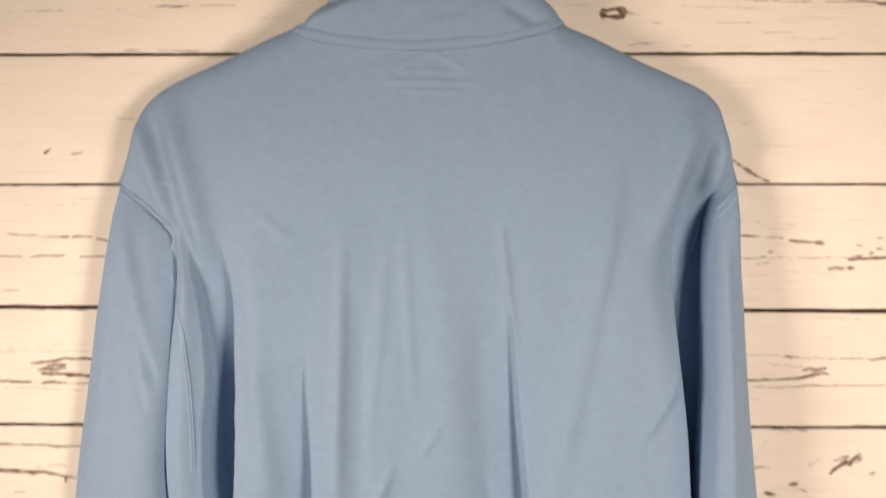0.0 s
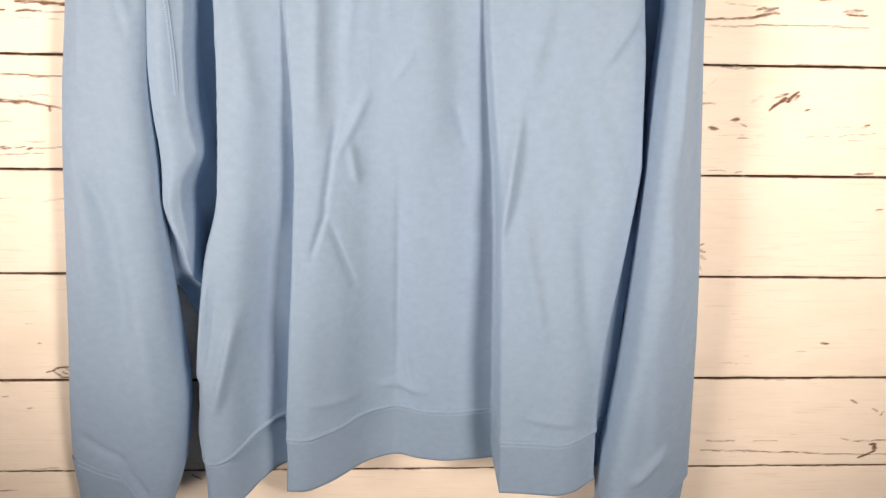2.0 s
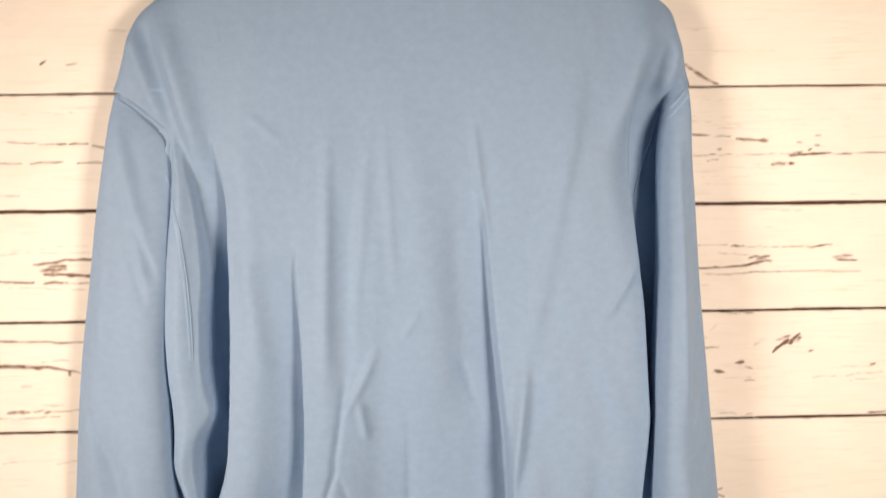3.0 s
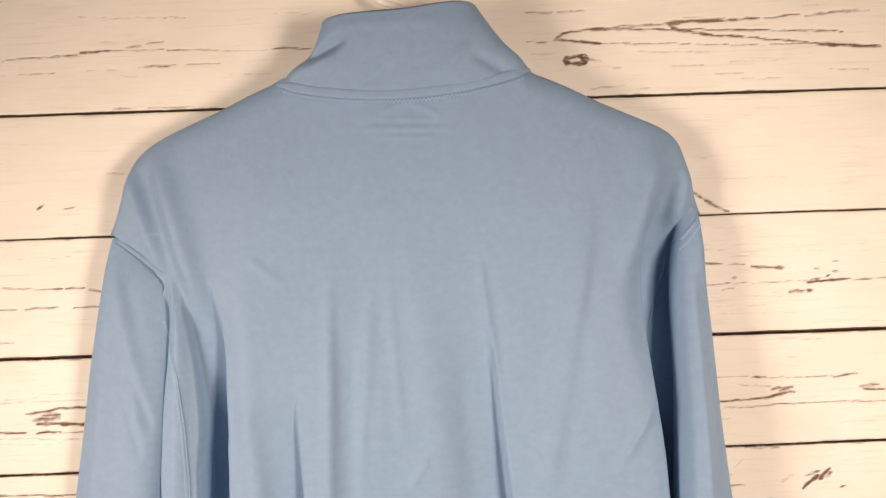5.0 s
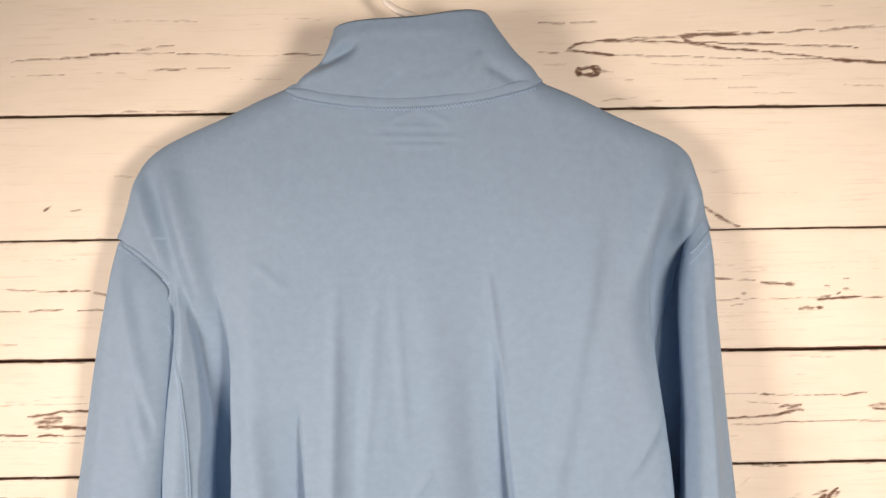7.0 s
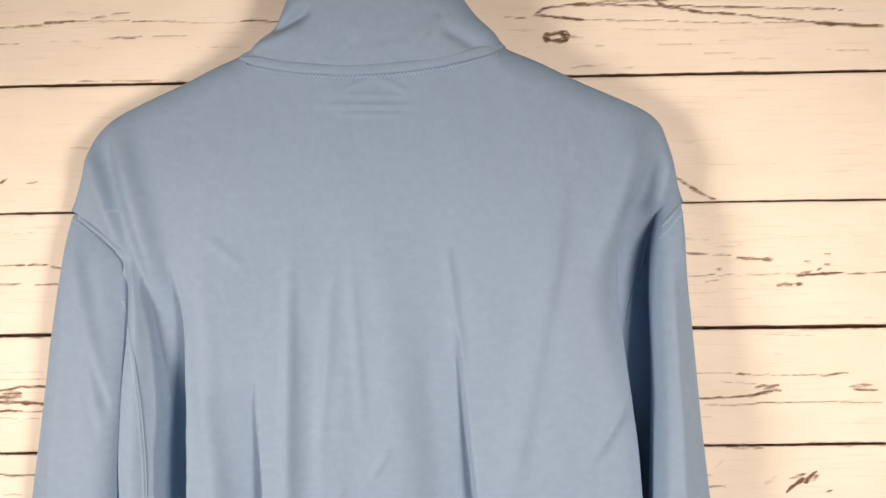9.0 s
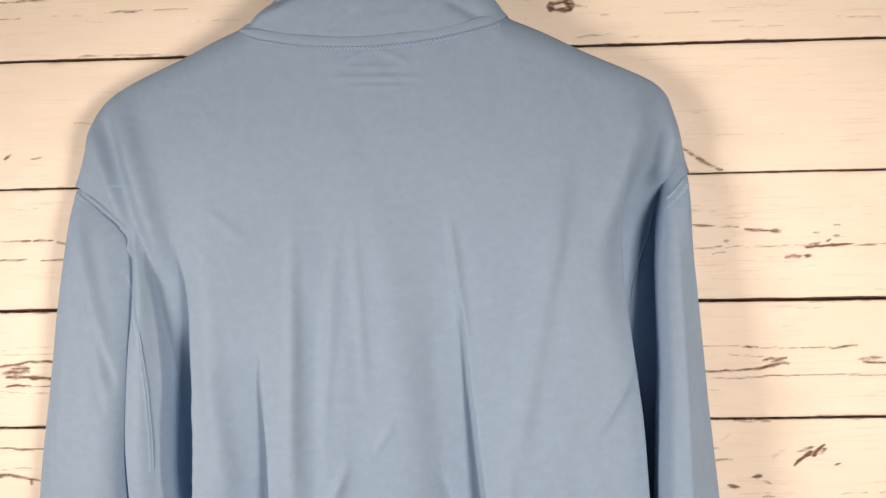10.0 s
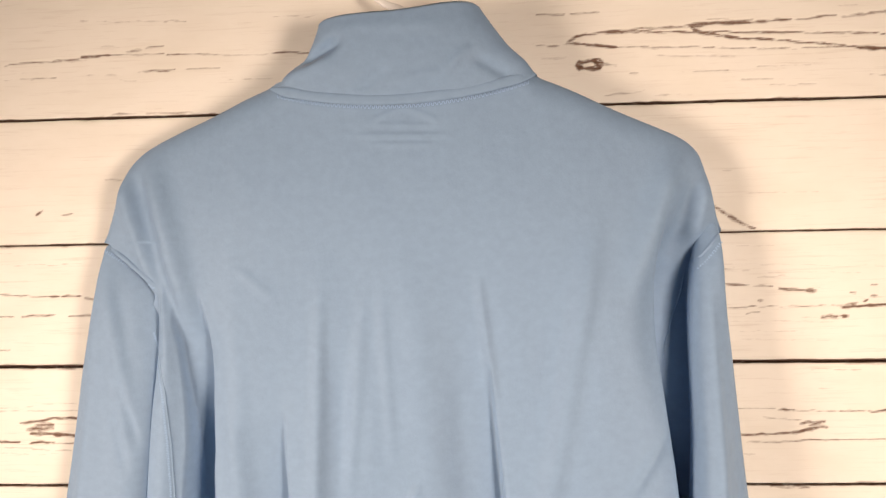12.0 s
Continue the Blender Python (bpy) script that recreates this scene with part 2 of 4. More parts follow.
grain(0, [(0.337, 1.6400, 0.370, 1.6420, 0.58, 0.6), (0.375, 1.6410, 0.427, 1.6440, 0.58, 0.5), (0.248, 1.6370, 0.260, 1.6310, 0.87, 0.7), (0.260, 1.6310, 0.289, 1.6270, 0.87, 0.8), (0.289, 1.6270, 0.323, 1.6230, 0.72, 0.8), (0.323, 1.6230, 0.351, 1.6190, 0.58, 0.7), (0.351, 1.6190, 0.384, 1.6140, 0.58, 0.6), (0.384, 1.6140, 0.445, 1.6090, 1, 0.9), (0.108, 1.6280, 0.143, 1.6270, 0.35, 0.5), (0.182, 1.6240, 0.332, 1.6150, 0.29, 0.5), (0.332, 1.6150, 0.384, 1.6140, 0.29, 0.5), (0.150, 1.6120, 0.167, 1.6130, 0.87, 0.9), (0.167, 1.6130, 0.170, 1.6090, 1.2, 0.9), (0.148, 1.6110, 0.152, 1.6060, 1.2, 0.95), (0.152, 1.6060, 0.168, 1.6050, 0.87, 0.9)])
grain(0, [(0.164, 1.6115, 0.168, 1.6065, 1.7, 0.95), (0.150, 1.6125, 0.150, 1.6060, 1.5, 0.9), (0.172, 1.6090, 0.176, 1.6080, 1.2, 0.45), (0.169, 1.6090, 0.183, 1.6070, 0.58, 0.35), (0.118, 1.6170, 0.138, 1.6170, 2, 0.16), (0.194, 1.6000, 0.201, 1.6000, 0.43, 0.4), (0.235, 1.6000, 0.279, 1.5990, 0.35, 0.3), (0.211, 1.6150, 0.284, 1.6110, 0.35, 0.3), (0.215, 1.5800, 0.252, 1.5790, 0.43, 0.35), (0.171, 1.5810, 0.206, 1.5840, 0.58, 0.3), (0.398, 1.5900, 0.435, 1.5880, 0.43, 0.4), (0.114, 1.6550, 0.138, 1.6540, 0.43, 0.5), (0.143, 1.6540, 0.168, 1.6540, 0.43, 0.4)])
grain(1, [(-0.356, 1.4920, -0.350, 1.4960, 0.87, 0.7), (-0.331, 1.4910, -0.321, 1.4920, 0.43, 0.5), (-0.289, 1.5220, -0.259, 1.5220, 0.43, 0.3), (0.263, 1.4810, 0.274, 1.4740, 0.87, 0.6), (0.274, 1.4740, 0.283, 1.4680, 1.4, 0.6), (0.283, 1.4680, 0.298, 1.4600, 0.87, 0.6), (0.286, 1.4910, 0.353, 1.4910, 0.35, 0.2)])
grain(2, [(0.265, 1.4130, 0.292, 1.4110, 0.43, 0.6), (0.296, 1.4100, 0.312, 1.4090, 0.43, 0.5), (0.317, 1.4070, 0.338, 1.4050, 0.58, 0.7), (0.341, 1.4050, 0.348, 1.4040, 1.2, 0.8), (0.237, 1.3910, 0.311, 1.3920, 0.29, 0.5), (0.311, 1.3920, 0.375, 1.3910, 0.29, 0.5), (0.372, 1.3900, 0.383, 1.3940, 1.4, 0.6), (0.380, 1.3910, 0.407, 1.3910, 0.87, 1), (0.407, 1.3910, 0.470, 1.3900, 0.43, 0.7), (0.354, 1.3820, 0.367, 1.3820, 0.72, 0.8), (0.371, 1.3820, 0.375, 1.3820, 0.87, 0.8), (0.290, 1.3860, 0.301, 1.3860, 0.43, 0.5), (0.378, 1.4030, 0.383, 1.4020, 0.58, 0.6), (0.396, 1.4000, 0.400, 1.3990, 0.58, 0.6), (0.389, 1.3950, 0.392, 1.3960, 0.58, 0.7)])
grain(2, [(0.396, 1.4080, 0.401, 1.4080, 0.43, 0.5), (0.300, 1.3970, 0.303, 1.3970, 0.87, 0.5), (0.260, 1.4300, 0.428, 1.4240, 0.43, 0.16), (0.260, 1.4240, 0.428, 1.4180, 0.43, 0.16), (0.258, 1.3800, 0.396, 1.3760, 0.35, 0.18), (0.258, 1.3710, 0.343, 1.3690, 0.35, 0.25), (0.258, 1.3640, 0.369, 1.3610, 0.35, 0.15), (-0.395, 1.4180, -0.350, 1.4160, 0.43, 0.5), (-0.347, 1.4160, -0.337, 1.4160, 0.72, 0.7), (-0.334, 1.4160, -0.317, 1.4150, 0.72, 0.7), (-0.312, 1.4130, -0.290, 1.4090, 0.87, 0.6), (-0.418, 1.3980, -0.381, 1.3970, 0.58, 0.5), (-0.375, 1.3970, -0.343, 1.3980, 0.72, 0.6), (-0.328, 1.3970, -0.291, 1.3980, 0.58, 0.5), (-0.393, 1.4460, -0.314, 1.4450, 0.35, 0.22)])
grain(2, [(-0.409, 1.3660, -0.388, 1.3660, 0.58, 0.35)])
grain(3, [(0.272, 1.3030, 0.315, 1.3010, 0.29, 0.4), (0.316, 1.3010, 0.328, 1.3010, 0.58, 0.6), (0.328, 1.3000, 0.368, 1.2990, 0.29, 0.4), (0.368, 1.2990, 0.389, 1.2990, 0.58, 0.6), (0.392, 1.2990, 0.416, 1.2990, 0.58, 0.8), (0.301, 1.2940, 0.336, 1.2910, 0.43, 0.4), (0.334, 1.2880, 0.341, 1.2900, 1.2, 0.6), (0.341, 1.2890, 0.354, 1.2900, 0.87, 0.8), (0.342, 1.2860, 0.356, 1.2850, 1.4, 0.45), (0.335, 1.2820, 0.347, 1.2830, 1, 0.8), (0.271, 1.2790, 0.311, 1.2790, 0.64, 0.7), (0.311, 1.2790, 0.336, 1.2810, 0.87, 0.75), (0.287, 1.2720, 0.330, 1.2730, 0.35, 0.5), (0.330, 1.2730, 0.367, 1.2740, 0.43, 0.6), (0.367, 1.2740, 0.447, 1.2720, 0.35, 0.5)])
grain(3, [(0.419, 1.2870, 0.437, 1.2890, 1.7, 0.45), (0.423, 1.2840, 0.442, 1.2840, 0.87, 0.7), (-0.425, 1.3060, -0.382, 1.3080, 0.43, 0.3), (-0.382, 1.3080, -0.323, 1.3080, 0.43, 0.3), (-0.403, 1.3110, -0.323, 1.3150, 0.43, 0.22), (-0.380, 1.2960, -0.364, 1.2970, 1.2, 0.7), (-0.367, 1.2970, -0.348, 1.3010, 1.3, 0.75), (-0.348, 1.3010, -0.303, 1.3010, 0.87, 0.75), (-0.364, 1.2940, -0.348, 1.2950, 1.7, 0.55), (-0.374, 1.2910, -0.359, 1.2920, 1.2, 0.6), (-0.362, 1.2900, -0.349, 1.2920, 1.7, 0.5), (-0.370, 1.2870, -0.304, 1.2840, 1.2, 0.85), (-0.427, 1.2800, -0.382, 1.2790, 0.72, 0.9), (-0.371, 1.2780, -0.347, 1.2780, 0.72, 0.9), (-0.347, 1.2780, -0.304, 1.2760, 0.43, 0.5)])
grain(3, [(-0.406, 1.2730, -0.331, 1.2710, 0.35, 0.35), (-0.406, 1.2680, -0.332, 1.2670, 0.35, 0.22)])
grain(4, [(0.308, 1.2330, 0.340, 1.2320, 1.4, 0.5), (-0.432, 1.2190, -0.378, 1.2170, 0.58, 0.6), (-0.378, 1.2170, -0.309, 1.2170, 0.58, 0.7), (0.279, 1.2070, 0.295, 1.2070, 0.72, 0.5), (0.280, 1.1970, 0.306, 1.1970, 0.72, 0.5), (0.295, 1.2120, 0.304, 1.2210, 0.87, 0.18), (0.362, 1.1910, 0.371, 1.1980, 0.93, 1), (0.371, 1.1980, 0.376, 1.2020, 1.2, 0.95), (0.379, 1.1990, 0.382, 1.2040, 1.2, 0.95), (0.382, 1.2040, 0.388, 1.2090, 1, 1), (0.385, 1.2010, 0.389, 1.2050, 1.4, 0.6), (0.365, 1.2030, 0.376, 1.2070, 1.2, 0.4), (0.341, 1.1960, 0.353, 1.2060, 2.3, 0.18), (0.374, 1.2060, 0.378, 1.2070, 0.87, 0.7), (0.398, 1.1910, 0.402, 1.1920, 0.87, 0.6)])
grain(4, [(0.324, 1.1800, 0.332, 1.1810, 1.2, 0.8), (0.303, 1.1720, 0.311, 1.1700, 1.2, 0.8), (0.334, 1.1770, 0.341, 1.1740, 0.58, 0.5), (0.334, 1.1620, 0.344, 1.1620, 0.58, 0.5), (0.462, 1.1750, 0.466, 1.1760, 1, 0.7), (0.403, 1.1630, 0.426, 1.1640, 0.43, 0.35), (0.438, 1.1640, 0.458, 1.1660, 0.43, 0.35), (0.458, 1.1660, 0.475, 1.1680, 0.43, 0.35), (0.442, 1.1590, 0.474, 1.1610, 0.35, 0.3), (0.301, 1.1650, 0.374, 1.1650, 0.35, 0.25), (0.306, 1.1280, 0.327, 1.1270, 0.43, 0.4), (0.336, 1.1260, 0.343, 1.1260, 0.43, 0.5), (0.461, 1.1240, 0.481, 1.1250, 0.72, 0.6), (-0.429, 1.2180, -0.364, 1.2170, 0.43, 0.6), (-0.364, 1.2170, -0.310, 1.2160, 0.43, 0.7)])
grain(4, [(-0.433, 1.1930, -0.376, 1.1910, 1.7, 0.75), (-0.376, 1.1910, -0.360, 1.1890, 1.4, 0.75), (-0.360, 1.1890, -0.340, 1.1850, 0.72, 0.7), (-0.386, 1.1960, -0.353, 1.1980, 0.43, 0.35), (-0.354, 1.1860, -0.354, 1.1820, 0.87, 0.6), (-0.404, 1.1710, -0.393, 1.1710, 0.43, 0.4), (-0.385, 1.1510, -0.363, 1.1500, 0.43, 0.4), (-0.420, 1.1440, -0.398, 1.1450, 1.2, 0.7), (-0.395, 1.1450, -0.384, 1.1460, 0.58, 0.6), (-0.383, 1.1430, -0.378, 1.1440, 1.2, 0.9), (-0.378, 1.1440, -0.336, 1.1450, 0.29, 0.5), (-0.432, 1.1370, -0.368, 1.1390, 0.35, 0.5)])
grain(5, [(0.491, 1.0850, 0.499, 1.0860, 0.72, 0.6), (0.302, 1.0410, 0.316, 1.0370, 1, 0.6), (0.309, 1.0440, 0.314, 1.0460, 0.58, 0.6), (0.309, 1.0330, 0.318, 1.0280, 1.2, 0.35), (0.310, 1.0230, 0.315, 1.0140, 1.2, 0.3), (-0.376, 1.0870, -0.349, 1.0930, 0.43, 0.4), (-0.430, 1.0900, -0.407, 1.0910, 0.43, 0.3)])
grain(6, [(0.462, 0.9270, 0.470, 0.9250, 0.72, 0.9), (0.433, 0.9170, 0.446, 0.9160, 0.43, 0.4), (0.376, 0.9100, 0.383, 0.9110, 0.43, 0.3), (-0.406, 0.9230, -0.403, 0.9230, 0.87, 0.6), (-0.402, 0.8870, -0.394, 0.8890, 0.58, 0.8), (-0.394, 0.8900, -0.385, 0.8940, 0.58, 0.85), (-0.385, 0.8940, -0.365, 0.8960, 0.58, 0.85), (-0.394, 0.8880, -0.387, 0.8820, 0.58, 0.85), (-0.387, 0.8810, -0.361, 0.8800, 0.58, 0.8), (-0.384, 0.8880, -0.378, 0.8850, 0.87, 0.6), (-0.380, 0.8920, -0.367, 0.8870, 0.87, 0.5)])
grain(7, [(0.510, 0.8530, 0.518, 0.8490, 0.87, 0.7), (0.538, 0.8410, 0.544, 0.8380, 0.72, 0.6), (0.549, 0.8320, 0.551, 0.8370, 0.87, 0.5), (0.349, 0.7970, 0.357, 0.7970, 0.72, 0.7), (0.357, 0.7970, 0.383, 0.7970, 0.58, 0.6), (0.403, 0.7980, 0.437, 0.7970, 0.43, 0.4), (0.507, 0.8000, 0.521, 0.7980, 0.43, 0.5), (0.524, 0.7980, 0.612, 0.7970, 0.58, 0.6), (0.344, 0.7840, 0.378, 0.7840, 0.64, 0.7), (0.378, 0.7840, 0.419, 0.7820, 0.58, 0.6), (0.419, 0.7820, 0.487, 0.7800, 0.58, 0.6), (0.487, 0.7800, 0.528, 0.7780, 0.58, 0.6), (0.528, 0.7780, 0.617, 0.7780, 0.58, 0.5), (0.545, 0.7930, 0.551, 0.7920, 1.4, 0.9), (0.550, 0.7900, 0.552, 0.7820, 1.2, 0.9)])
grain(7, [(0.552, 0.7820, 0.534, 0.7740, 1, 0.9), (-0.456, 0.8550, -0.449, 0.8560, 0.87, 0.4), (-0.431, 0.8400, -0.425, 0.8410, 0.72, 0.4), (-0.437, 0.7580, -0.407, 0.7600, 0.43, 0.5)])
grain(8, [(-0.481, 0.7280, -0.461, 0.7280, 0.72, 0.5), (-0.254, 0.7490, -0.244, 0.7440, 1, 0.8)])


for board, count in ((0, 26), (1, 5), (2, 24), (3, 12), (4, 14), (5, 12), (6, 10), (7, 12)):
    pick = random.Random(board + 3)
    for _ in range(count):
        mx = pick.uniform(-0.56, -0.2) if pick.random() < 0.45 else pick.uniform(0.2, 0.6)
        mz = seam_z(board + 1, mx) + pick.uniform(0.006, 0.108)
        reach = pick.uniform(0.006, 0.045)
        MARKS.setdefault(board, []).append((mx, mz, mx + reach, mz - reach * 0.012 + pick.uniform(-0.0006, 0.0006), pick.uniform(0.3, 0.6), pick.uniform(0.14, 0.30)))


def plank(board, top, bottom, xs, fine):
    """One horizontal board; top and bottom give its edges at each x."""
    xs = np.asarray(xs)
    zt, zb = top(xs), bottom(xs)
    rows = 86 if fine else 4
    v = np.linspace(0, 1, rows)
    v[1], v[-2] = 0.006, 0.994
    X = np.broadcast_to(xs, (rows, len(xs))).copy()
    Z = zt[None] + (zb - zt)[None] * v[:, None]
    wear = np.zeros_like(X)
    if fine:
        wob = smooth_noise(X, Z, 11 + board, 0.018, 0.006) * 0.0009 + smooth_noise(X, Z, 31 + board, 0.005, 0.003) * 0.0005
        for ax, az, bx, bz, mm, dark in MARKS.get(board, ()):
            half = mm / 1000 * 1.05
            near = (X > min(ax, bx) - 0.012) & (X < max(ax, bx) + 0.012) & (Z > min(az, bz) - 0.01) & (Z < max(az, bz) + 0.01)
            if not near.any():
                continue
            px, pz = X[near], Z[near] + wob[near]
            dx, dz = bx - ax, bz - az
            ll = math.hypot(dx, dz) + 1e-6
            t = ((px - ax) * dx + (pz - az) * dz) / ll / ll
            tc = np.clip(t, 0, 1)
            dist = np.hypot((px - ax - tc * dx) * 0.75, pz - az - tc * dz)
            rough = 1 + 0.45 * smooth_noise(px, pz, 71 + board, 0.007, 0.004)
            w = half * rough * (0.55 + 0.45 * np.sin(np.pi * np.clip(tc, 0.04, 0.96)))
            g = dark * np.clip(1.25 - dist / (w + 0.0003) * 0.75, 0, 1)
            wear[near] = np.maximum(wear[near], g)
        # paint rubbed thin along the edges
        for d in (Z - zb[None], zt[None] - Z):
            rub = smooth_noise(X, Z * 0 + board, 91 + board, 0.03, 1.0) * 0.6 + smooth_noise(X, Z, 95 + board, 0.008, 0.004) * 0.5
            wear = np.maximum(wear, np.clip(rub, 0, 1) * np.clip(1 - d / 0.0035, 0, 1) * 0.55)
    wear[:1], wear[-1:] = 1.0, 1.0
    Y = wear * 0.0005
    Y[0], Y[-1] = 0.0022, 0.0022
    back = np.full((1, len(xs)), 0.012)
    X = np.vstack([X[:1], X, X[-1:]])
    Y = np.vstack([back, Y, back])
    Z = np.vstack([Z[:1], Z, Z[-1:]])
    ob = mesh_object("plank", np.stack([X, Y, Z], -1).reshape(-1, 3), grid_faces(rows + 2, len(xs), flip=True), M_PLANK, wall)
    att = ob.data.attributes.new("wear", "FLOAT", "POINT")
    att.data.foreach_set("value", np.vstack([wear[:1], wear, wear[-1:]]).astype(np.float32).ravel())
    return ob


wall = tagged(box("wall_north", ROOM_W, ROOM_E, 0.0125, 0.13, -0.1, ROOM_H + 0.1, M_GAP), "whitewashed horizontal wooden plank wall with brown knots and cracks", "wall", kind="structure")
FINE_X = np.concatenate([np.linspace(ROOM_W, -0.66, 12), np.arange(-0.64, -0.16, 0.002), np.arange(-0.158, 0.05, 0.006), np.arange(0.052, 0.70, 0.002), np.linspace(0.72, ROOM_E, 12)])


def seam_edge(i, side):
    def at(x):
        ripple = 0.0003 * smooth_noise(x, x * 0, 200 + 2 * i + (side > 0), 0.03, 1.0) + 0.00015 * smooth_noise(x, x * 0, 240 + 2 * i + (side > 0), 0.008, 1.0)
        return seam_z(i, x) + side * (SEAM_GAP[i] / 2000) + ripple
    return at


for i in range(len(SEAM_W) - 1):
    plank(i, seam_edge(i, -1), seam_edge(i + 1, 1), FINE_X, True)
PLAIN_X = np.linspace(ROOM_W, ROOM_E, 60)
for i in range(7):
    hi = seam_edge(0, 1) if i == 0 else (lambda x, i=i: seam_z(0, x) + 0.117 * i + 0.001)
    plank(20 + i, lambda x, i=i: np.minimum(seam_z(0, x) + 0.117 * (i + 1) - 0.001, ROOM_H), hi, PLAIN_X, False)
for i in range(7):
    lo = lambda x, i=i: np.maximum(seam_z(8, x) - 0.117 * (i + 1) + 0.001, 0.0)
    if i == 0:
        plank(8, seam_edge(8, -1), lo, FINE_X, True)
    else:
        plank(40 + i, lambda x, i=i: seam_z(8, x) - 0.117 * i - 0.001, lo, PLAIN_X, False)

# ---- the sweatshirt ----
shirt = tagged(new("sweatshirt"), "light blue cotton sweatshirt with stand collar hanging on a plank wall", "sweatshirt")
shirt.location = (0, 0, 0)

# outlines of the back, side to side, down the height
SHOULDER_W = curve_of((1.5945, -0.106), (1.5905, -0.116), (1.5810, -0.142), (1.570, -0.167), (1.556, -0.205), (1.545, -0.231), (1.532, -0.248), (1.508, -0.259), (1.464, -0.276), soft=0.004)
SHOULDER_E = curve_of((1.5930, 0.104), (1.5890, 0.114), (1.5800, 0.137), (1.563, 0.172), (1.550, 0.203), (1.538, 0.231), (1.526, 0.244), (1.499, 0.253), (1.459, 0.262), soft=0.004)
SIDE_W = curve_of((1.464, -0.270), (1.448, -0.247), (1.430, -0.218), (1.383, -0.217), (1.319, -0.227), (1.247, -0.234), (1.195, -0.234), (1.152, -0.230), (1.105, -0.235), (1.084, -0.230), (1.055, -0.218), (1.025, -0.214), (0.914, -0.222), (0.845, -0.228))
FOLD_E = curve_of((1.46, -0.225), (1.417, -0.207), (1.368, -0.197), (1.318, -0.193), (1.280, -0.193), (1.247, -0.198), (1.196, -0.199), (1.162, -0.189), (1.150, -0.191), (1.122, -0.214), (1.085, -0.209), (1.049, -0.208), (1.0, -0.210), (0.845, -0.224))
BODY_W = curve_of((1.46, -0.20), (1.422, -0.178), (1.368, -0.168), (1.249, -0.170), (1.172, -0.175), (1.117, -0.180), (1.071, -0.195), (1.005, -0.206), (0.914, -0.218), (0.845, -0.224))
PLEAT_W = curve_of((1.43, -0.104), (1.330, -0.105), (1.230, -0.102), (1.151, -0.103), (1.039, -0.111), (0.913, -0.121), (0.81, -0.126))
PLEAT_E = curve_of((1.45, 0.056), (1.361, 0.065), (1.312, 0.068), (1.231, 0.075), (1.126, 0.085), (1.040, 0.089), (0.81, 0.096))
SIDE_E = curve_of((1.50, 0.232), (1.46, 0.208), (1.437, 0.202), (1.374, 0.202), (1.310, 0.209), (1.255, 0.216), (1.148, 0.222), (1.062, 0.212), (0.968, 0.200), (0.901, 0.198), (0.81, 0.202))


def hem_z(x):
    """Height of the hem seam, a little lower under the west side."""
    return 0.873 - 0.034 * ramp01(-np.asarray(x), 0.13, 0.205)


def dome(x, z):
    """Depth of the smooth upper back over the hanger."""
    x, z = np.asarray(x, float), np.asarray(z, float)
    neck = ramp01(z, 1.46, 1.59)
    side = np.abs(x + 0.005) / 0.255
    low = 0.094 - 0.048 * np.clip(side, 0, 1.2) ** 2.4
    high = 0.087 - 0.051 * np.clip(side, 0, 1.2) ** 1.5
    return -(low * (1 - neck) + high * neck)


def crease(X, Z, ax, az, bx, bz, width, height, skew=0.0):
    """A ridge (height above 0) or a groove along a line, fading to its ends."""
    dx, dz = bx - ax, bz - az
    ll = math.hypot(dx, dz)
    t = ((X - ax) * dx + (Z - az) * dz) / ll / ll
    d = ((X - ax) * dz - (Z - az) * dx) / ll
    d = d / width
    body = np.exp(-d * d) * (1 + skew * d)
    ends = np.clip(np.minimum(t + 0.1, 1.1 - t) / 0.35, 0, 1)
    return -height * body * ends * ends * (3 - 2 * ends)


STEP = 0.001
RX = np.arange(-0.30, 0.30, STEP)
RISE = 0.0015
RZ = np.arange(0.78, 1.62, RISE)


def blur(line, sig):
    n = int(sig * 3) + 1
    k = np.exp(-0.5 * (np.arange(-n, n + 1) / sig) ** 2)
    return np.convolve(np.pad(line, n, mode="edge"), k / k.sum(), mode="valid")


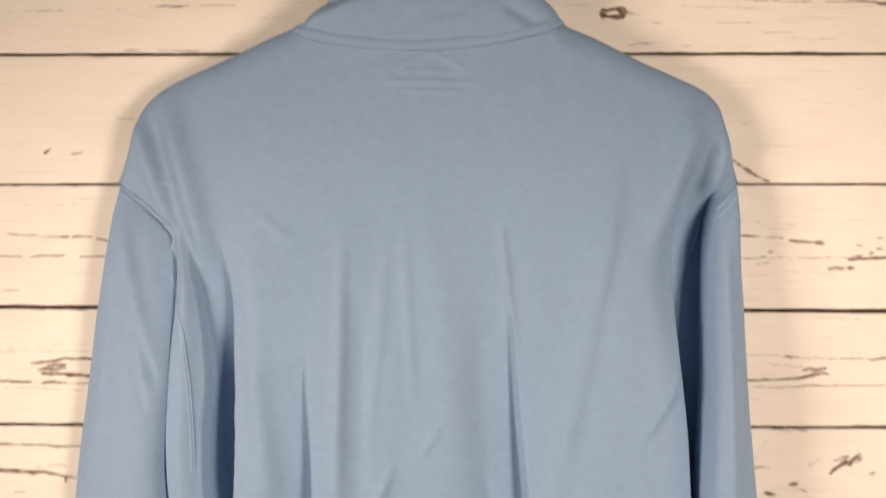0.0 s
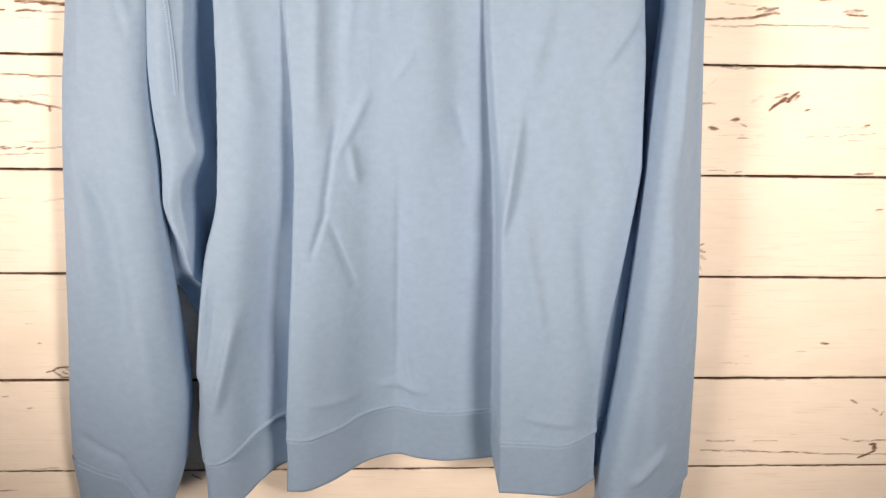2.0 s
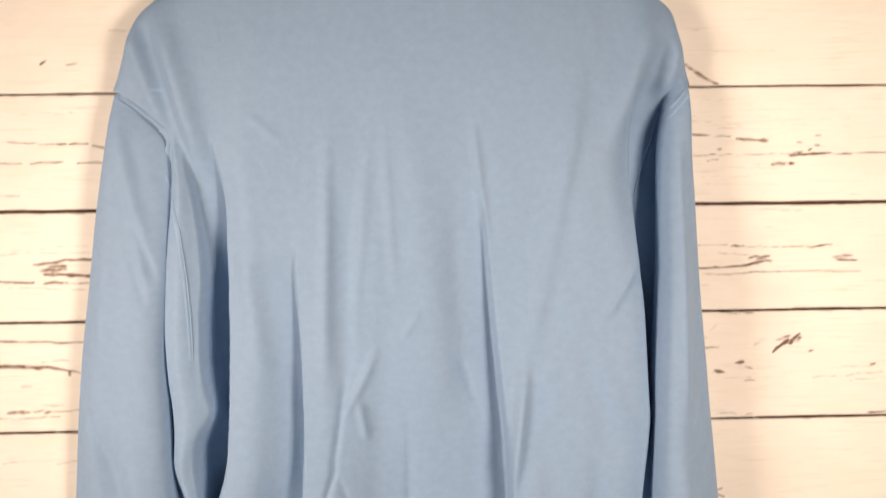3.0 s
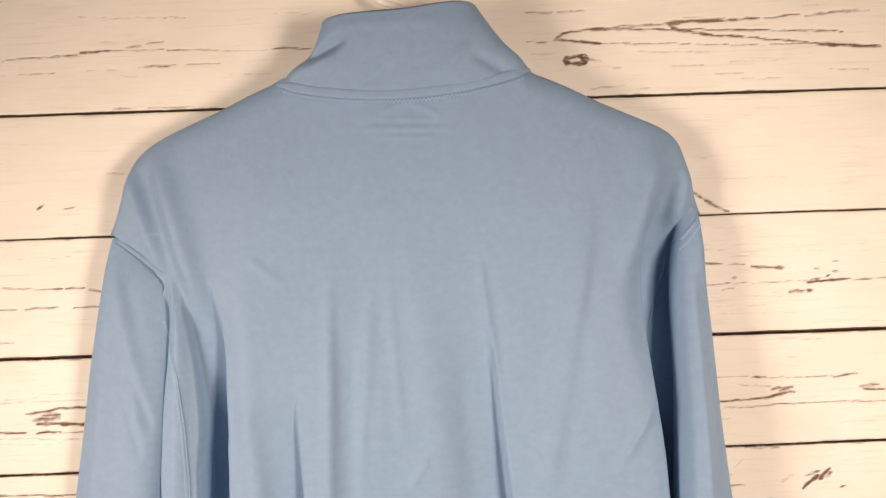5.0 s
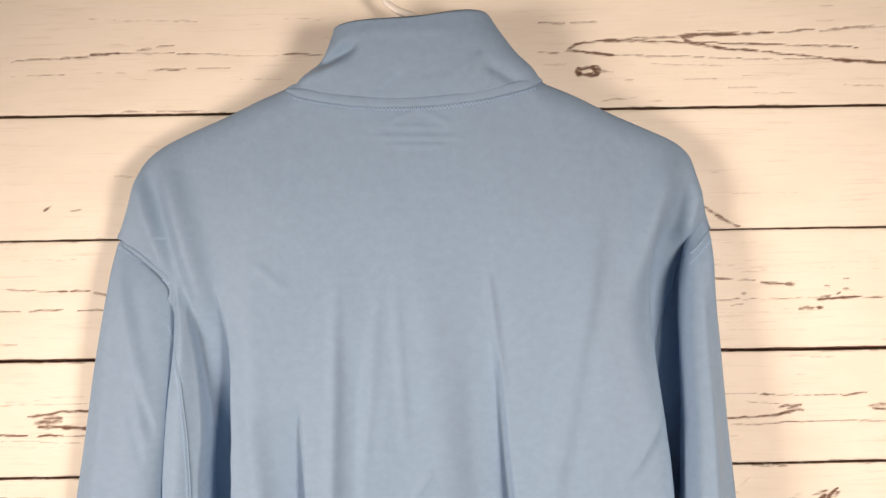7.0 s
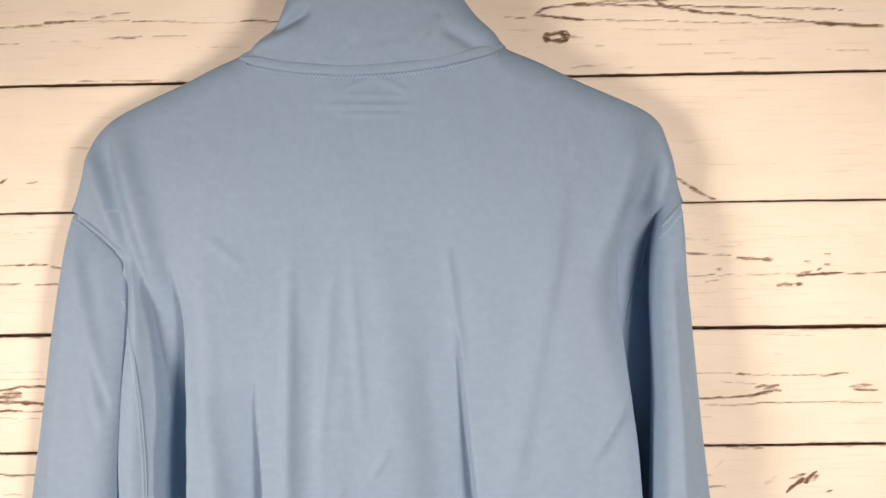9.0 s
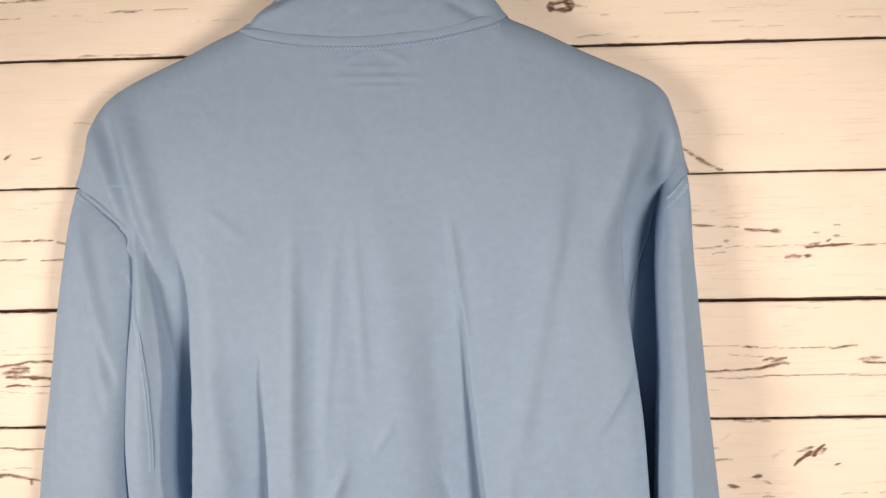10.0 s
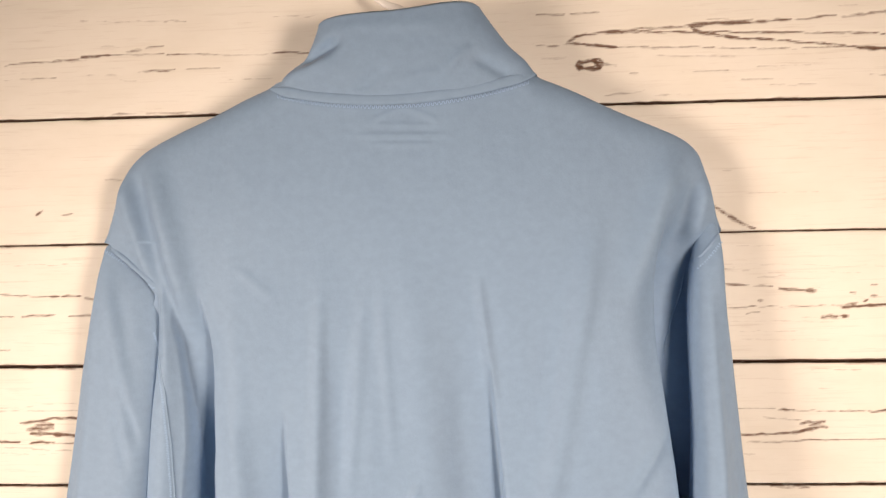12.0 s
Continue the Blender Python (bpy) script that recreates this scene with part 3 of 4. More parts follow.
def back_field():
    """Depth of the whole back of the garment on a regular raster."""
    H = np.zeros((len(RZ), len(RX)))
    for r, z in enumerate(RZ):
        xl, xf, xb = float(SIDE_W(z)), float(FOLD_E(z)), float(BODY_W(z))
        pw, pe, xr = float(PLEAT_W(z)), float(PLEAT_E(z)), float(SIDE_E(z))
        side = float(ramp01(1.445 - z, 0.0, 0.075))
        deep = float(ramp01(1.36 - z, 0.0, 0.15))
        step = float(ramp01(1.405 - z, 0.0, 0.15))
        crisp = float(ramp01(1.41 - z, 0.0, 0.12))
        low = float(ramp01(1.22 - z, 0.0, 0.16))
        sideE = float(ramp01(1.495 - z, 0.0, 0.09))
        aw = float(ramp01(1.375 - z, 0.0, 0.22))
        ae = float(ramp01(1.43 - z, 0.0, 0.25))
        hem = float(ramp01(1.25 - z, 0.0, 0.34))
        strip = float(ramp01(z, 0.99, 1.04))
        wm = pe - pw
        knots = [
            (-0.30, -0.012, side), (xl - 0.008, -0.014 - 0.030 * strip, side), (xl + 0.004, -0.014 - 0.050 * strip, side), (xl * 0.6 + xf * 0.4, -0.016 - 0.062 * strip, side), (xf - 0.002, -0.018 - 0.046 * strip, side),
            (xf + 0.003, -0.056 + 0.040 * deep, side), (xb - 0.001, -0.058 + 0.034 * step + 0.012 * deep, side), (xb + 0.001, -0.066 - 0.010 * deep, side), (xb + 0.010, -0.080 - 0.016 * hem, side),
            (xb + 0.42 * (pw - xb), -0.087 - 0.012 * hem, side), (xb + 0.62 * (pw - xb), -0.079 + 0.002 * hem, aw), (xb + 0.84 * (pw - xb), -0.070 + 0.010 * hem, aw), (pw - 0.001, -0.062 + 0.014 * hem, aw),
            (pw + 0.002, -0.091 - 0.010 * hem, aw), (pw + 0.022, -0.099 - 0.004 * hem, aw), (pw + 0.24 * wm, -0.094 + 0.012 * hem, aw), (pw + 0.36 * wm, -0.084 + 0.030 * hem, aw), (pw + 0.5 * wm, -0.089 + 0.050 * hem, aw), (pw + 0.62 * wm, -0.091 + 0.040 * hem, aw), (pw + 0.78 * wm, -0.083 + 0.032 * hem, aw),
            (pe - 0.024, -0.070 + 0.022 * hem, ae), (pe - 0.001, -0.058 + 0.014 * hem, ae), (pe + 0.002, -0.090 - 0.014 * hem, ae), (pe + 0.035, -0.094 - 0.014 * hem, ae),
            (pe * 0.4 + xr * 0.6, -0.092 - 0.018 * hem, sideE), (xr - 0.022, -0.085 - 0.018 * hem, sideE), (xr - 0.005, -0.062 - 0.015 * crisp - 0.01 * hem, sideE), (xr + 0.003, -0.024 + 0.012 * crisp - 0.050 * low, sideE), (xr + 0.016, -0.012 - 0.048 * low, sideE), (0.30, -0.012 - 0.04 * low, sideE),
        ]
        ks = np.maximum.accumulate(np.array([k[0] for k in knots]) + np.arange(len(knots)) * 1e-6)
        ys = np.array([k[1] for k in knots])
        am = np.array([k[2] for k in knots])
        base = dome(RX, z)
        H[r] = base + np.interp(RX, ks, am) * (np.interp(RX, ks, ys) - base)
        # smooth the cloth between its fold edges, and leave the edges crisp
        folds = [q for q, a in ((xl, side), (xf, side), (xb, side - 0.3), (pw, aw - 0.18), (pe, ae - 0.2), (xr, sideE - 0.3)) if a > 0.01]
        cuts = [0] + sorted(int(round((q - RX[0]) / STEP)) for q in folds) + [len(RX)]
        for a, b in zip(cuts[:-1], cuts[1:]):
            if b - a > 12:
                H[r, a:a + 3], H[r, b - 3:b] = H[r, a + 3], H[r, b - 4]
                H[r, a:b] = blur(H[r, a:b], min(6.0, (b - a) / 6))
    H = np.apply_along_axis(blur, 1, H, 0.5)
    H = np.apply_along_axis(blur, 0, H, 4.4)
    X, Z = np.meshgrid(RX, RZ)
    for c in CREASES:
        H += 2.2 * crease(X, Z, *c)
    inside = ramp01(X, -0.17, -0.14) * ramp01(-X, -0.19, -0.16)
    H += inside * (0.0030 * smooth_noise(X, Z, 5, 0.045, 0.14) + 0.0011 * smooth_noise(X + 0.3 * Z, Z, 6, 0.02, 0.05))
    return np.minimum(H, -0.008)


# creases pressed into the cloth: x, z to x, z, width, height, skew
CREASES = [
    (0.058, 1.432, 0.069, 1.33, 0.0045, 0.0022, 0.8),
    (0.152, 1.46, 0.104, 1.21, 0.010, 0.0034, 0.6),
    (0.100, 1.22, 0.088, 1.10, 0.005, 0.0025, 0.5),
    (-0.140, 1.440, -0.106, 1.414, 0.0045, 0.0008, 0.5),
    (-0.256, 1.525, -0.214, 1.425, 0.011, 0.0045, 0.3),
    (-0.238, 1.525, -0.202, 1.40, 0.010, -0.0035, 0.2),
    (-0.224, 1.53, -0.186, 1.39, 0.013, 0.0055, -0.2),
    (0.238, 1.500, 0.214, 1.440, 0.010, -0.0034, 0.2),
    (0.222, 1.522, 0.186, 1.41, 0.013, 0.0058, 0.3),
    (0.246, 1.50, 0.238, 1.45, 0.007, 0.004, 0.0),
    (-0.070, 1.418, -0.079, 1.20, 0.006, 0.0026, 0.5),
    (-0.053, 1.375, -0.064, 1.18, 0.010, -0.0020, 0.3),
    (-0.034, 1.415, -0.052, 1.25, 0.006, 0.0018, 0.4),
    (0.008, 1.44, 0.020, 1.22, 0.012, 0.0011, 0.4),
    (0.038, 1.37, 0.046, 1.15, 0.012, -0.0018, 0.4),
    (-0.020, 1.42, -0.014, 1.28, 0.005, 0.0014, 0.5),
    (-0.030, 1.36, -0.040, 1.16, 0.012, 0.0016, 0.3),
    (-0.062, 1.20, -0.077, 1.11, 0.0034, -0.0019, 0.8),
    (-0.073, 1.12, -0.089, 1.07, 0.003, -0.0022, 0.8),
    (-0.072, 1.105, -0.050, 1.03, 0.003, -0.0020, 0.6),
    (-0.066, 1.165, -0.034, 1.228, 0.005, 0.0020, 0.7),
    (-0.050, 1.18, -0.044, 1.14, 0.004, 0.0024, 0.6),
    (-0.012, 1.237, 0.006, 1.264, 0.0034, 0.0013, 0.6),
    (0.042, 1.215, 0.058, 1.165, 0.004, -0.0012, 0.7),
    (-0.006, 1.15, -0.010, 0.90, 0.004, -0.0016, 0.9),
    (0.150, 1.24, 0.188, 1.12, 0.010, -0.0016, 0.5),
    (0.165, 1.22, 0.200, 1.14, 0.008, 0.0014, 0.5),
    (0.170, 1.25, 0.205, 1.30, 0.005, 0.0020, 0.5),
    (0.105, 1.12, 0.135, 0.98, 0.008, 0.0030, 0.4),
    (0.104, 1.21, 0.090, 1.09, 0.005, 0.0030, 0.6),
    (-0.100, 0.915, -0.045, 0.900, 0.005, 0.0016, 0.4),
    (-0.030, 0.905, 0.020, 0.896, 0.005, 0.0018, 0.4),
    (-0.004, 0.955, 0.004, 0.905, 0.004, -0.0020, 0.5),
    (0.115, 0.905, 0.180, 0.895, 0.005, 0.0016, 0.4),
    (-0.150, 1.32, -0.135, 1.20, 0.010, 0.0022, 0.3),
    (-0.125, 1.10, -0.140, 0.95, 0.010, -0.0024, 0.3),
    (0.165, 1.12, 0.185, 0.96, 0.010, -0.003, 0.3),
    (0.124, 1.40, 0.108, 1.28, 0.012, -0.0018, 0.3),
    (-0.195, 0.90, -0.165, 1.01, 0.006, 0.0042, 0.4),
    (-0.204, 0.95, -0.188, 1.04, 0.004, -0.0034, 0.4),
]
CREASES_LABEL = [
    (-0.040, 1.5450, 0.034, 1.5430, 0.0024, 0.0006, 0.8),
    (-0.026, 1.5375, 0.028, 1.5360, 0.0022, 0.0005, 0.8),
    (-0.028, 1.5530, 0.026, 1.5510, 0.0022, 0.0005, 0.5),
    (-0.026, 1.5550, 0.003, 1.5680, 0.0028, 0.0006, 0.5),
    (0.001, 1.5680, 0.030, 1.5540, 0.0028, 0.0006, 0.5),
]
CREASES += CREASES_LABEL
FIELD = back_field()


def back_y(x, z):
    """Depth of the back at any place, between the raster's points."""
    u = np.clip((np.asarray(x, float) - RX[0]) / STEP, 0, len(RX) - 1.001)
    v = np.clip((np.asarray(z, float) - RZ[0]) / RISE, 0, len(RZ) - 1.001)
    i, j = u.astype(int), v.astype(int)
    a, b = u - i, v - j
    return (FIELD[j, i] * (1 - a) + FIELD[j, i + 1] * a) * (1 - b) + (FIELD[j + 1, i] * (1 - a) + FIELD[j + 1, i + 1] * a) * b


def left_edge(z):
    return np.where(z > 1.464, SHOULDER_W(z), SIDE_W(z) - 0.004 - 0.024 * ramp01(1.42 - z, 0.0, 0.04) * ramp01(z, 0.95, 1.02))


def right_edge(z):
    return np.where(z > 1.459, SHOULDER_E(z), np.interp(z, (0.87, 1.0, 1.15, 1.40, 1.434, 1.459), (0.216, 0.220, 0.240, 0.236, 0.2375, 0.262)))


def shoulder_round(x, z, y):
    """Rolls the cloth over the shoulder line towards the wall."""
    rows = np.linspace(1.46, 1.5945, 120)
    top = np.where(x < 0, np.interp(x, SHOULDER_W(rows), rows), np.interp(x, SHOULDER_E(rows)[::-1], rows[::-1]))
    top = top + np.clip(x - SHOULDER_W(1.5945), 0, 0.03) * (x < 0) + np.clip(SHOULDER_E(1.5945) - x, 0, 0.03) * (x >= 0)
    d = np.clip((top - z) * 0.85 / 0.022, 0, 1)
    keep = np.where(z > 1.462, np.sqrt(np.clip(1 - (1 - d) ** 2, 0, 1)), 1.0)
    rim = y * 0.72
    near = ramp01(z, 1.455, 1.475)
    return y * (1 - near) + near * (rim + (y - rim) * keep)


def fold_columns(z):
    """Places across the back at height z, packed along the fold edges."""
    zc = np.minimum(z, 1.458)
    lo, hi = left_edge(zc), right_edge(zc)
    marks = [lo] + [np.clip(q(zc), lo + 0.002 * (k + 1), hi - 0.002 * (6 - k)) for k, q in enumerate((SIDE_W, FOLD_E, BODY_W, PLEAT_W, PLEAT_E, SIDE_E))] + [hi]
    parts = []
    for k, n in enumerate((8, 22, 22, 40, 90, 64, 14)):
        a, b = marks[k] + (0.0006 if k else 0), marks[k + 1] - (0.0006 if k < 6 else 0)
        b = np.maximum(b, a + 1e-4)
        parts.append(a[:, None] + (b - a)[:, None] * np.linspace(0, 1, n)[None])
    X = np.concatenate(parts, 1)
    frac = (X - lo[:, None]) / (hi - lo)[:, None]
    return left_edge(z)[:, None] + (right_edge(z) - left_edge(z))[:, None] * frac


def body_panel():
    zs = np.concatenate([np.linspace(1.5930, 1.43, 130), np.linspace(1.4275, 0.900, 190)])
    X = fold_columns(zs)
    cols = X.shape[1]
    Z = np.broadcast_to(zs[:, None], X.shape).copy()
    # last rows run down to the hem seam
    low = np.linspace(0, 1, 16)[1:]
    Xl = np.broadcast_to(X[-1], (len(low), cols))
    Zl = 0.900 + (hem_z(X[-1])[None] - 0.900) * low[:, None]
    X, Z = np.vstack([X, Xl]), np.vstack([Z, Zl])
    Y = shoulder_round(X, Z, back_y(X, Z))
    roll = np.clip(1 - (Z - hem_z(X)) / 0.006, 0, 1)
    Y = Y - 0.0022 * np.sin(np.pi * np.clip(roll, 0, 1)) * (Y < -0.02) + 0.002 * roll
    n = len(X)
    rowsum = np.stack([X, Y, Z], -1)
    # the front of the garment lies against the wall
    front = rowsum.copy()
    front[..., 1] = -0.0035
    v = np.concatenate([rowsum.reshape(-1, 3), front.reshape(-1, 3)])
    f = grid_faces(n, cols, flip=True) + (np.array(grid_faces(n, cols)) + n * cols).tolist()
    k = n * cols
    for r in range(n - 1):
        a, b = r * cols, (r + 1) * cols
        f.append([a, b, b + k, a + k])
        a, b = a + cols - 1, b + cols - 1
        f.append([b, a, a + k, b + k])
    for c in range(cols - 1):
        f.append([c, c + k, c + 1 + k, c + 1])
    return mesh_object("body", v, f, M_FABRIC, shirt)


body = body_panel()


def hem_band():
    """Plain double-knit band under the hem seam, following the folds of the back."""
    x = fold_columns(np.array([0.900]))[0]
    x = x[x > float(SIDE_W(0.86)) + 0.001]
    cols = len(x)
    v = np.linspace(0, 1, 22)
    X = np.broadcast_to(x, (22, cols)).copy()
    Z = hem_z(x)[None] + 0.001 - 0.066 * v[:, None]
    Y = back_y(X, np.maximum(Z, 0.80)) + 0.0016 + 0.002 * np.sin(np.pi * v)[:, None]
    edge = np.minimum(x - x[0], 1.0)
    Y = np.where((edge < 0.012)[None], Y * np.sqrt(np.clip(1 - (1 - edge / 0.012) ** 2, 0.01, 1))[None], Y)
    Y = np.minimum(Y, -0.012)
    back = np.stack([X, Y, Z], -1)
    inner = back.copy()
    inner[..., 1] += 0.003
    front = back[::-1].copy()
    front[..., 1] = -0.0045
    # outside, turned up inside, then across to the front half
    rows = np.concatenate([back, inner[::-1][:1] + np.array((0, -0.001, -0.0006)), inner[::-1]])
    f = grid_faces(len(rows), cols, flip=True)
    vv = rows.reshape(-1, 3)
    base = len(vv)
    vv = np.concatenate([vv, front.reshape(-1, 3)])
    f += (np.array(grid_faces(22, cols)) + base).tolist()
    return mesh_object("hem_band", vv, f, M_RIB, shirt, label="plain light blue hem band")


hem = hem_band()


def sleeve(name, outer, inner, z_top, z_end, slant, depth, tilt, folds, side, end):
    """A hanging sleeve: a flattened tube with long folds, slanted at the shoulder seam."""
    rows, cols = 190, 96
    v = np.linspace(0, 1, rows)
    z = z_top + (z_end - z_top) * v
    xo, xi = outer(z) - 0.013 * tilt * ramp01(v, 0.05, 0.3), inner(z)
    th = np.linspace(0, 2 * np.pi, cols, endpoint=False)
    ct, st = np.cos(th), np.sin(th)
    xc, w = (xo + xi) / 2, np.abs(xo - xi) / 2
    tuck = 0.80 + 0.20 * ramp01(v, 0.0, 0.035)
    xc, w = xc + (1 - tuck) * (xi - xc) * 0.6, w * tuck
    d = depth(z)
    X = xc[:, None] + w[:, None] * np.sign(ct)[None] * np.abs(ct)[None] ** 0.92
    power = 0.4 + 0.35 * ramp01(v, 0.02, 0.22)
    flat = np.sign(st)[None] * np.abs(st)[None] ** power[:, None]
    lie = 1 + tilt * ramp01(v, 0.05, 0.3)[:, None] * (X - xc[:, None]) / w[:, None]
    Y = -0.006 - d[:, None] * (1 + flat) / 2 * lie
    lean = slant * (1 - ramp01(v, 0.0, 0.22))
    Z = z[:, None] + lean[:, None] * (X - xo[:, None])
    Z = Z + (end(X) - z_end) * ramp01(v, 0.75, 1.0)[:, None]
    facing = np.clip(st, 0, 1)[None] ** 0.5
    for c in folds:
        Y = Y + 1.5 * crease(X, Z, *c) * facing
    Y = Y + facing * (0.0014 * smooth_noise(X, Z, 50 + side, 0.022, 0.09) + 0.0006 * smooth_noise(X, Z, 54 + side, 0.010, 0.022))
    Y = np.minimum(Y, -0.0045)
    # cloth draws in at the cuff
    f = grid_faces(rows, cols, loop=True)
    return mesh_object(name, np.stack([X, Y, Z], -1).reshape(-1, 3), f, M_FABRIC, shirt)


def cuff_w(x):
    return 0.794 - 0.048 * ramp01(np.asarray(x), -0.318, -0.278)


def cuff_e(x):
    return 0.776 + 0.016 * ramp01(-np.asarray(x), -0.245, -0.205)


W_OUT = curve_of((1.464, -0.273), (1.433, -0.280), (1.388, -0.290), (1.342, -0.300), (1.275, -0.311), (1.215, -0.322), (1.150, -0.331), (1.044, -0.343), (0.948, -0.354), (0.829, -0.368), (0.790, -0.372))
W_IN = curve_of((1.464, -0.211), (1.388, -0.214), (1.288, -0.227), (1.220, -0.236), (1.094, -0.237), (1.022, -0.237), (0.959, -0.232), (0.905, -0.229), (0.870, -0.234), (0.835, -0.242), (0.800, -0.256), (0.770, -0.268))
E_OUT = curve_of((1.460, 0.259), (1.398, 0.2595), (1.346, 0.264), (1.268, 0.270), (1.137, 0.283), (1.046, 0.293), (0.947, 0.302), (0.891, 0.306), (0.802, 0.312), (0.740, 0.316))
E_IN = curve_of((1.478, 0.240), (1.440, 0.236), (1.400, 0.233), (1.370, 0.232), (1.300, 0.231), (1.202, 0.226), (1.062, 0.223), (0.968, 0.220), (0.887, 0.214), (0.808, 0.208), (0.740, 0.206))
sleeve_w = sleeve("sleeve", W_OUT, W_IN, 1.482, 0.778, -0.62, curve_of((1.482, 0.028), (1.462, 0.040), (1.445, 0.048), (1.40, 0.053), (1.2, 0.058), (0.9, 0.062), (0.78, 0.050)), 0.40, [
    (-0.266, 1.436, -0.240, 1.30, 0.008, 0.0034, 0.9), (-0.254, 1.35, -0.236, 1.29, 0.005, -0.004, 0.6), (-0.262, 1.32, -0.246, 1.27, 0.004, -0.002, 0.6), (-0.275, 1.40, -0.300, 1.20, 0.012, 0.004, 0.3), (-0.31, 1.20, -0.312, 0.98, 0.014, 0.005, 0.3),
    (-0.318, 1.165, -0.290, 1.10, 0.006, -0.003, 0.6), (-0.290, 1.13, -0.275, 0.95, 0.010, -0.004, 0.4), (-0.262, 1.02, -0.258, 0.84, 0.016, 0.005, 0.2),
    (-0.365, 0.835, -0.300, 0.815, 0.006, -0.003, 0.5), (-0.30, 0.80, -0.283, 0.77, 0.006, -0.004, 0.3)], 1, cuff_w)
sleeve_e = sleeve("sleeve", E_OUT, E_IN, 1.478, 0.760, 0.80, curve_of((1.478, 0.024), (1.458, 0.040), (1.44, 0.052), (1.40, 0.060), (1.2, 0.080), (1.0, 0.092), (0.76, 0.082)), -0.50, [
    (0.243, 1.42, 0.248, 1.16, 0.006, 0.0045, 0.3), (0.261, 1.32, 0.270, 1.12, 0.007, -0.0028, 0.3), (0.245, 1.12, 0.262, 1.02, 0.010, 0.004, 0.4),
    (0.25, 1.05, 0.285, 1.03, 0.006, -0.002, 0.5), (0.23, 0.82, 0.28, 0.85, 0.008, 0.005, 0.5), (0.24, 0.96, 0.245, 0.84, 0.012, -0.003, 0.4)], 2, cuff_e)


def cuff(xa, xb, z_top, depth, tilt):
    rows, cols = 20, 64
    v = np.linspace(0, 1, rows)
    th = np.linspace(0, 2 * np.pi, cols, endpoint=False)
    ct, st = np.cos(th), np.sin(th)
    w = (xb - xa) / 2 * (1 - 0.05 * v)
    X = (xa + xb) / 2 + w[:, None] * ct[None]
    Y = -0.006 - depth * ((1 + np.sign(st) * np.abs(st) ** 0.75) / 2 * (1 + tilt * ct))[None] + 0 * X
    Z = z_top(X) - 0.062 * v[:, None]
    inner = np.stack([(X - (xa + xb) / 2) * 0.95 + (xa + xb) / 2, Y * 0.94 - 0.001, Z], -1)[::-1]
    rowsum = np.concatenate([np.stack([X, Y, Z], -1), inner])
    return mesh_object("cuff", rowsum.reshape(-1, 3), grid_faces(len(rowsum), cols, loop=True), M_RIB, shirt, label="plain light blue sleeve cuff")


cuff_part_w = cuff(-0.3790, -0.284, cuff_w, 0.047, 0.4)
cuff_part_e = cuff(0.209, 0.3185, cuff_e, 0.078, -0.5)


# ---- collar ----
def collar_foot(x):
    """Height of the collar seam across the back of the neck."""
    return 1.5748 + 0.0172 * np.abs((np.asarray(x) + 0.006) / 0.108) ** 2.1


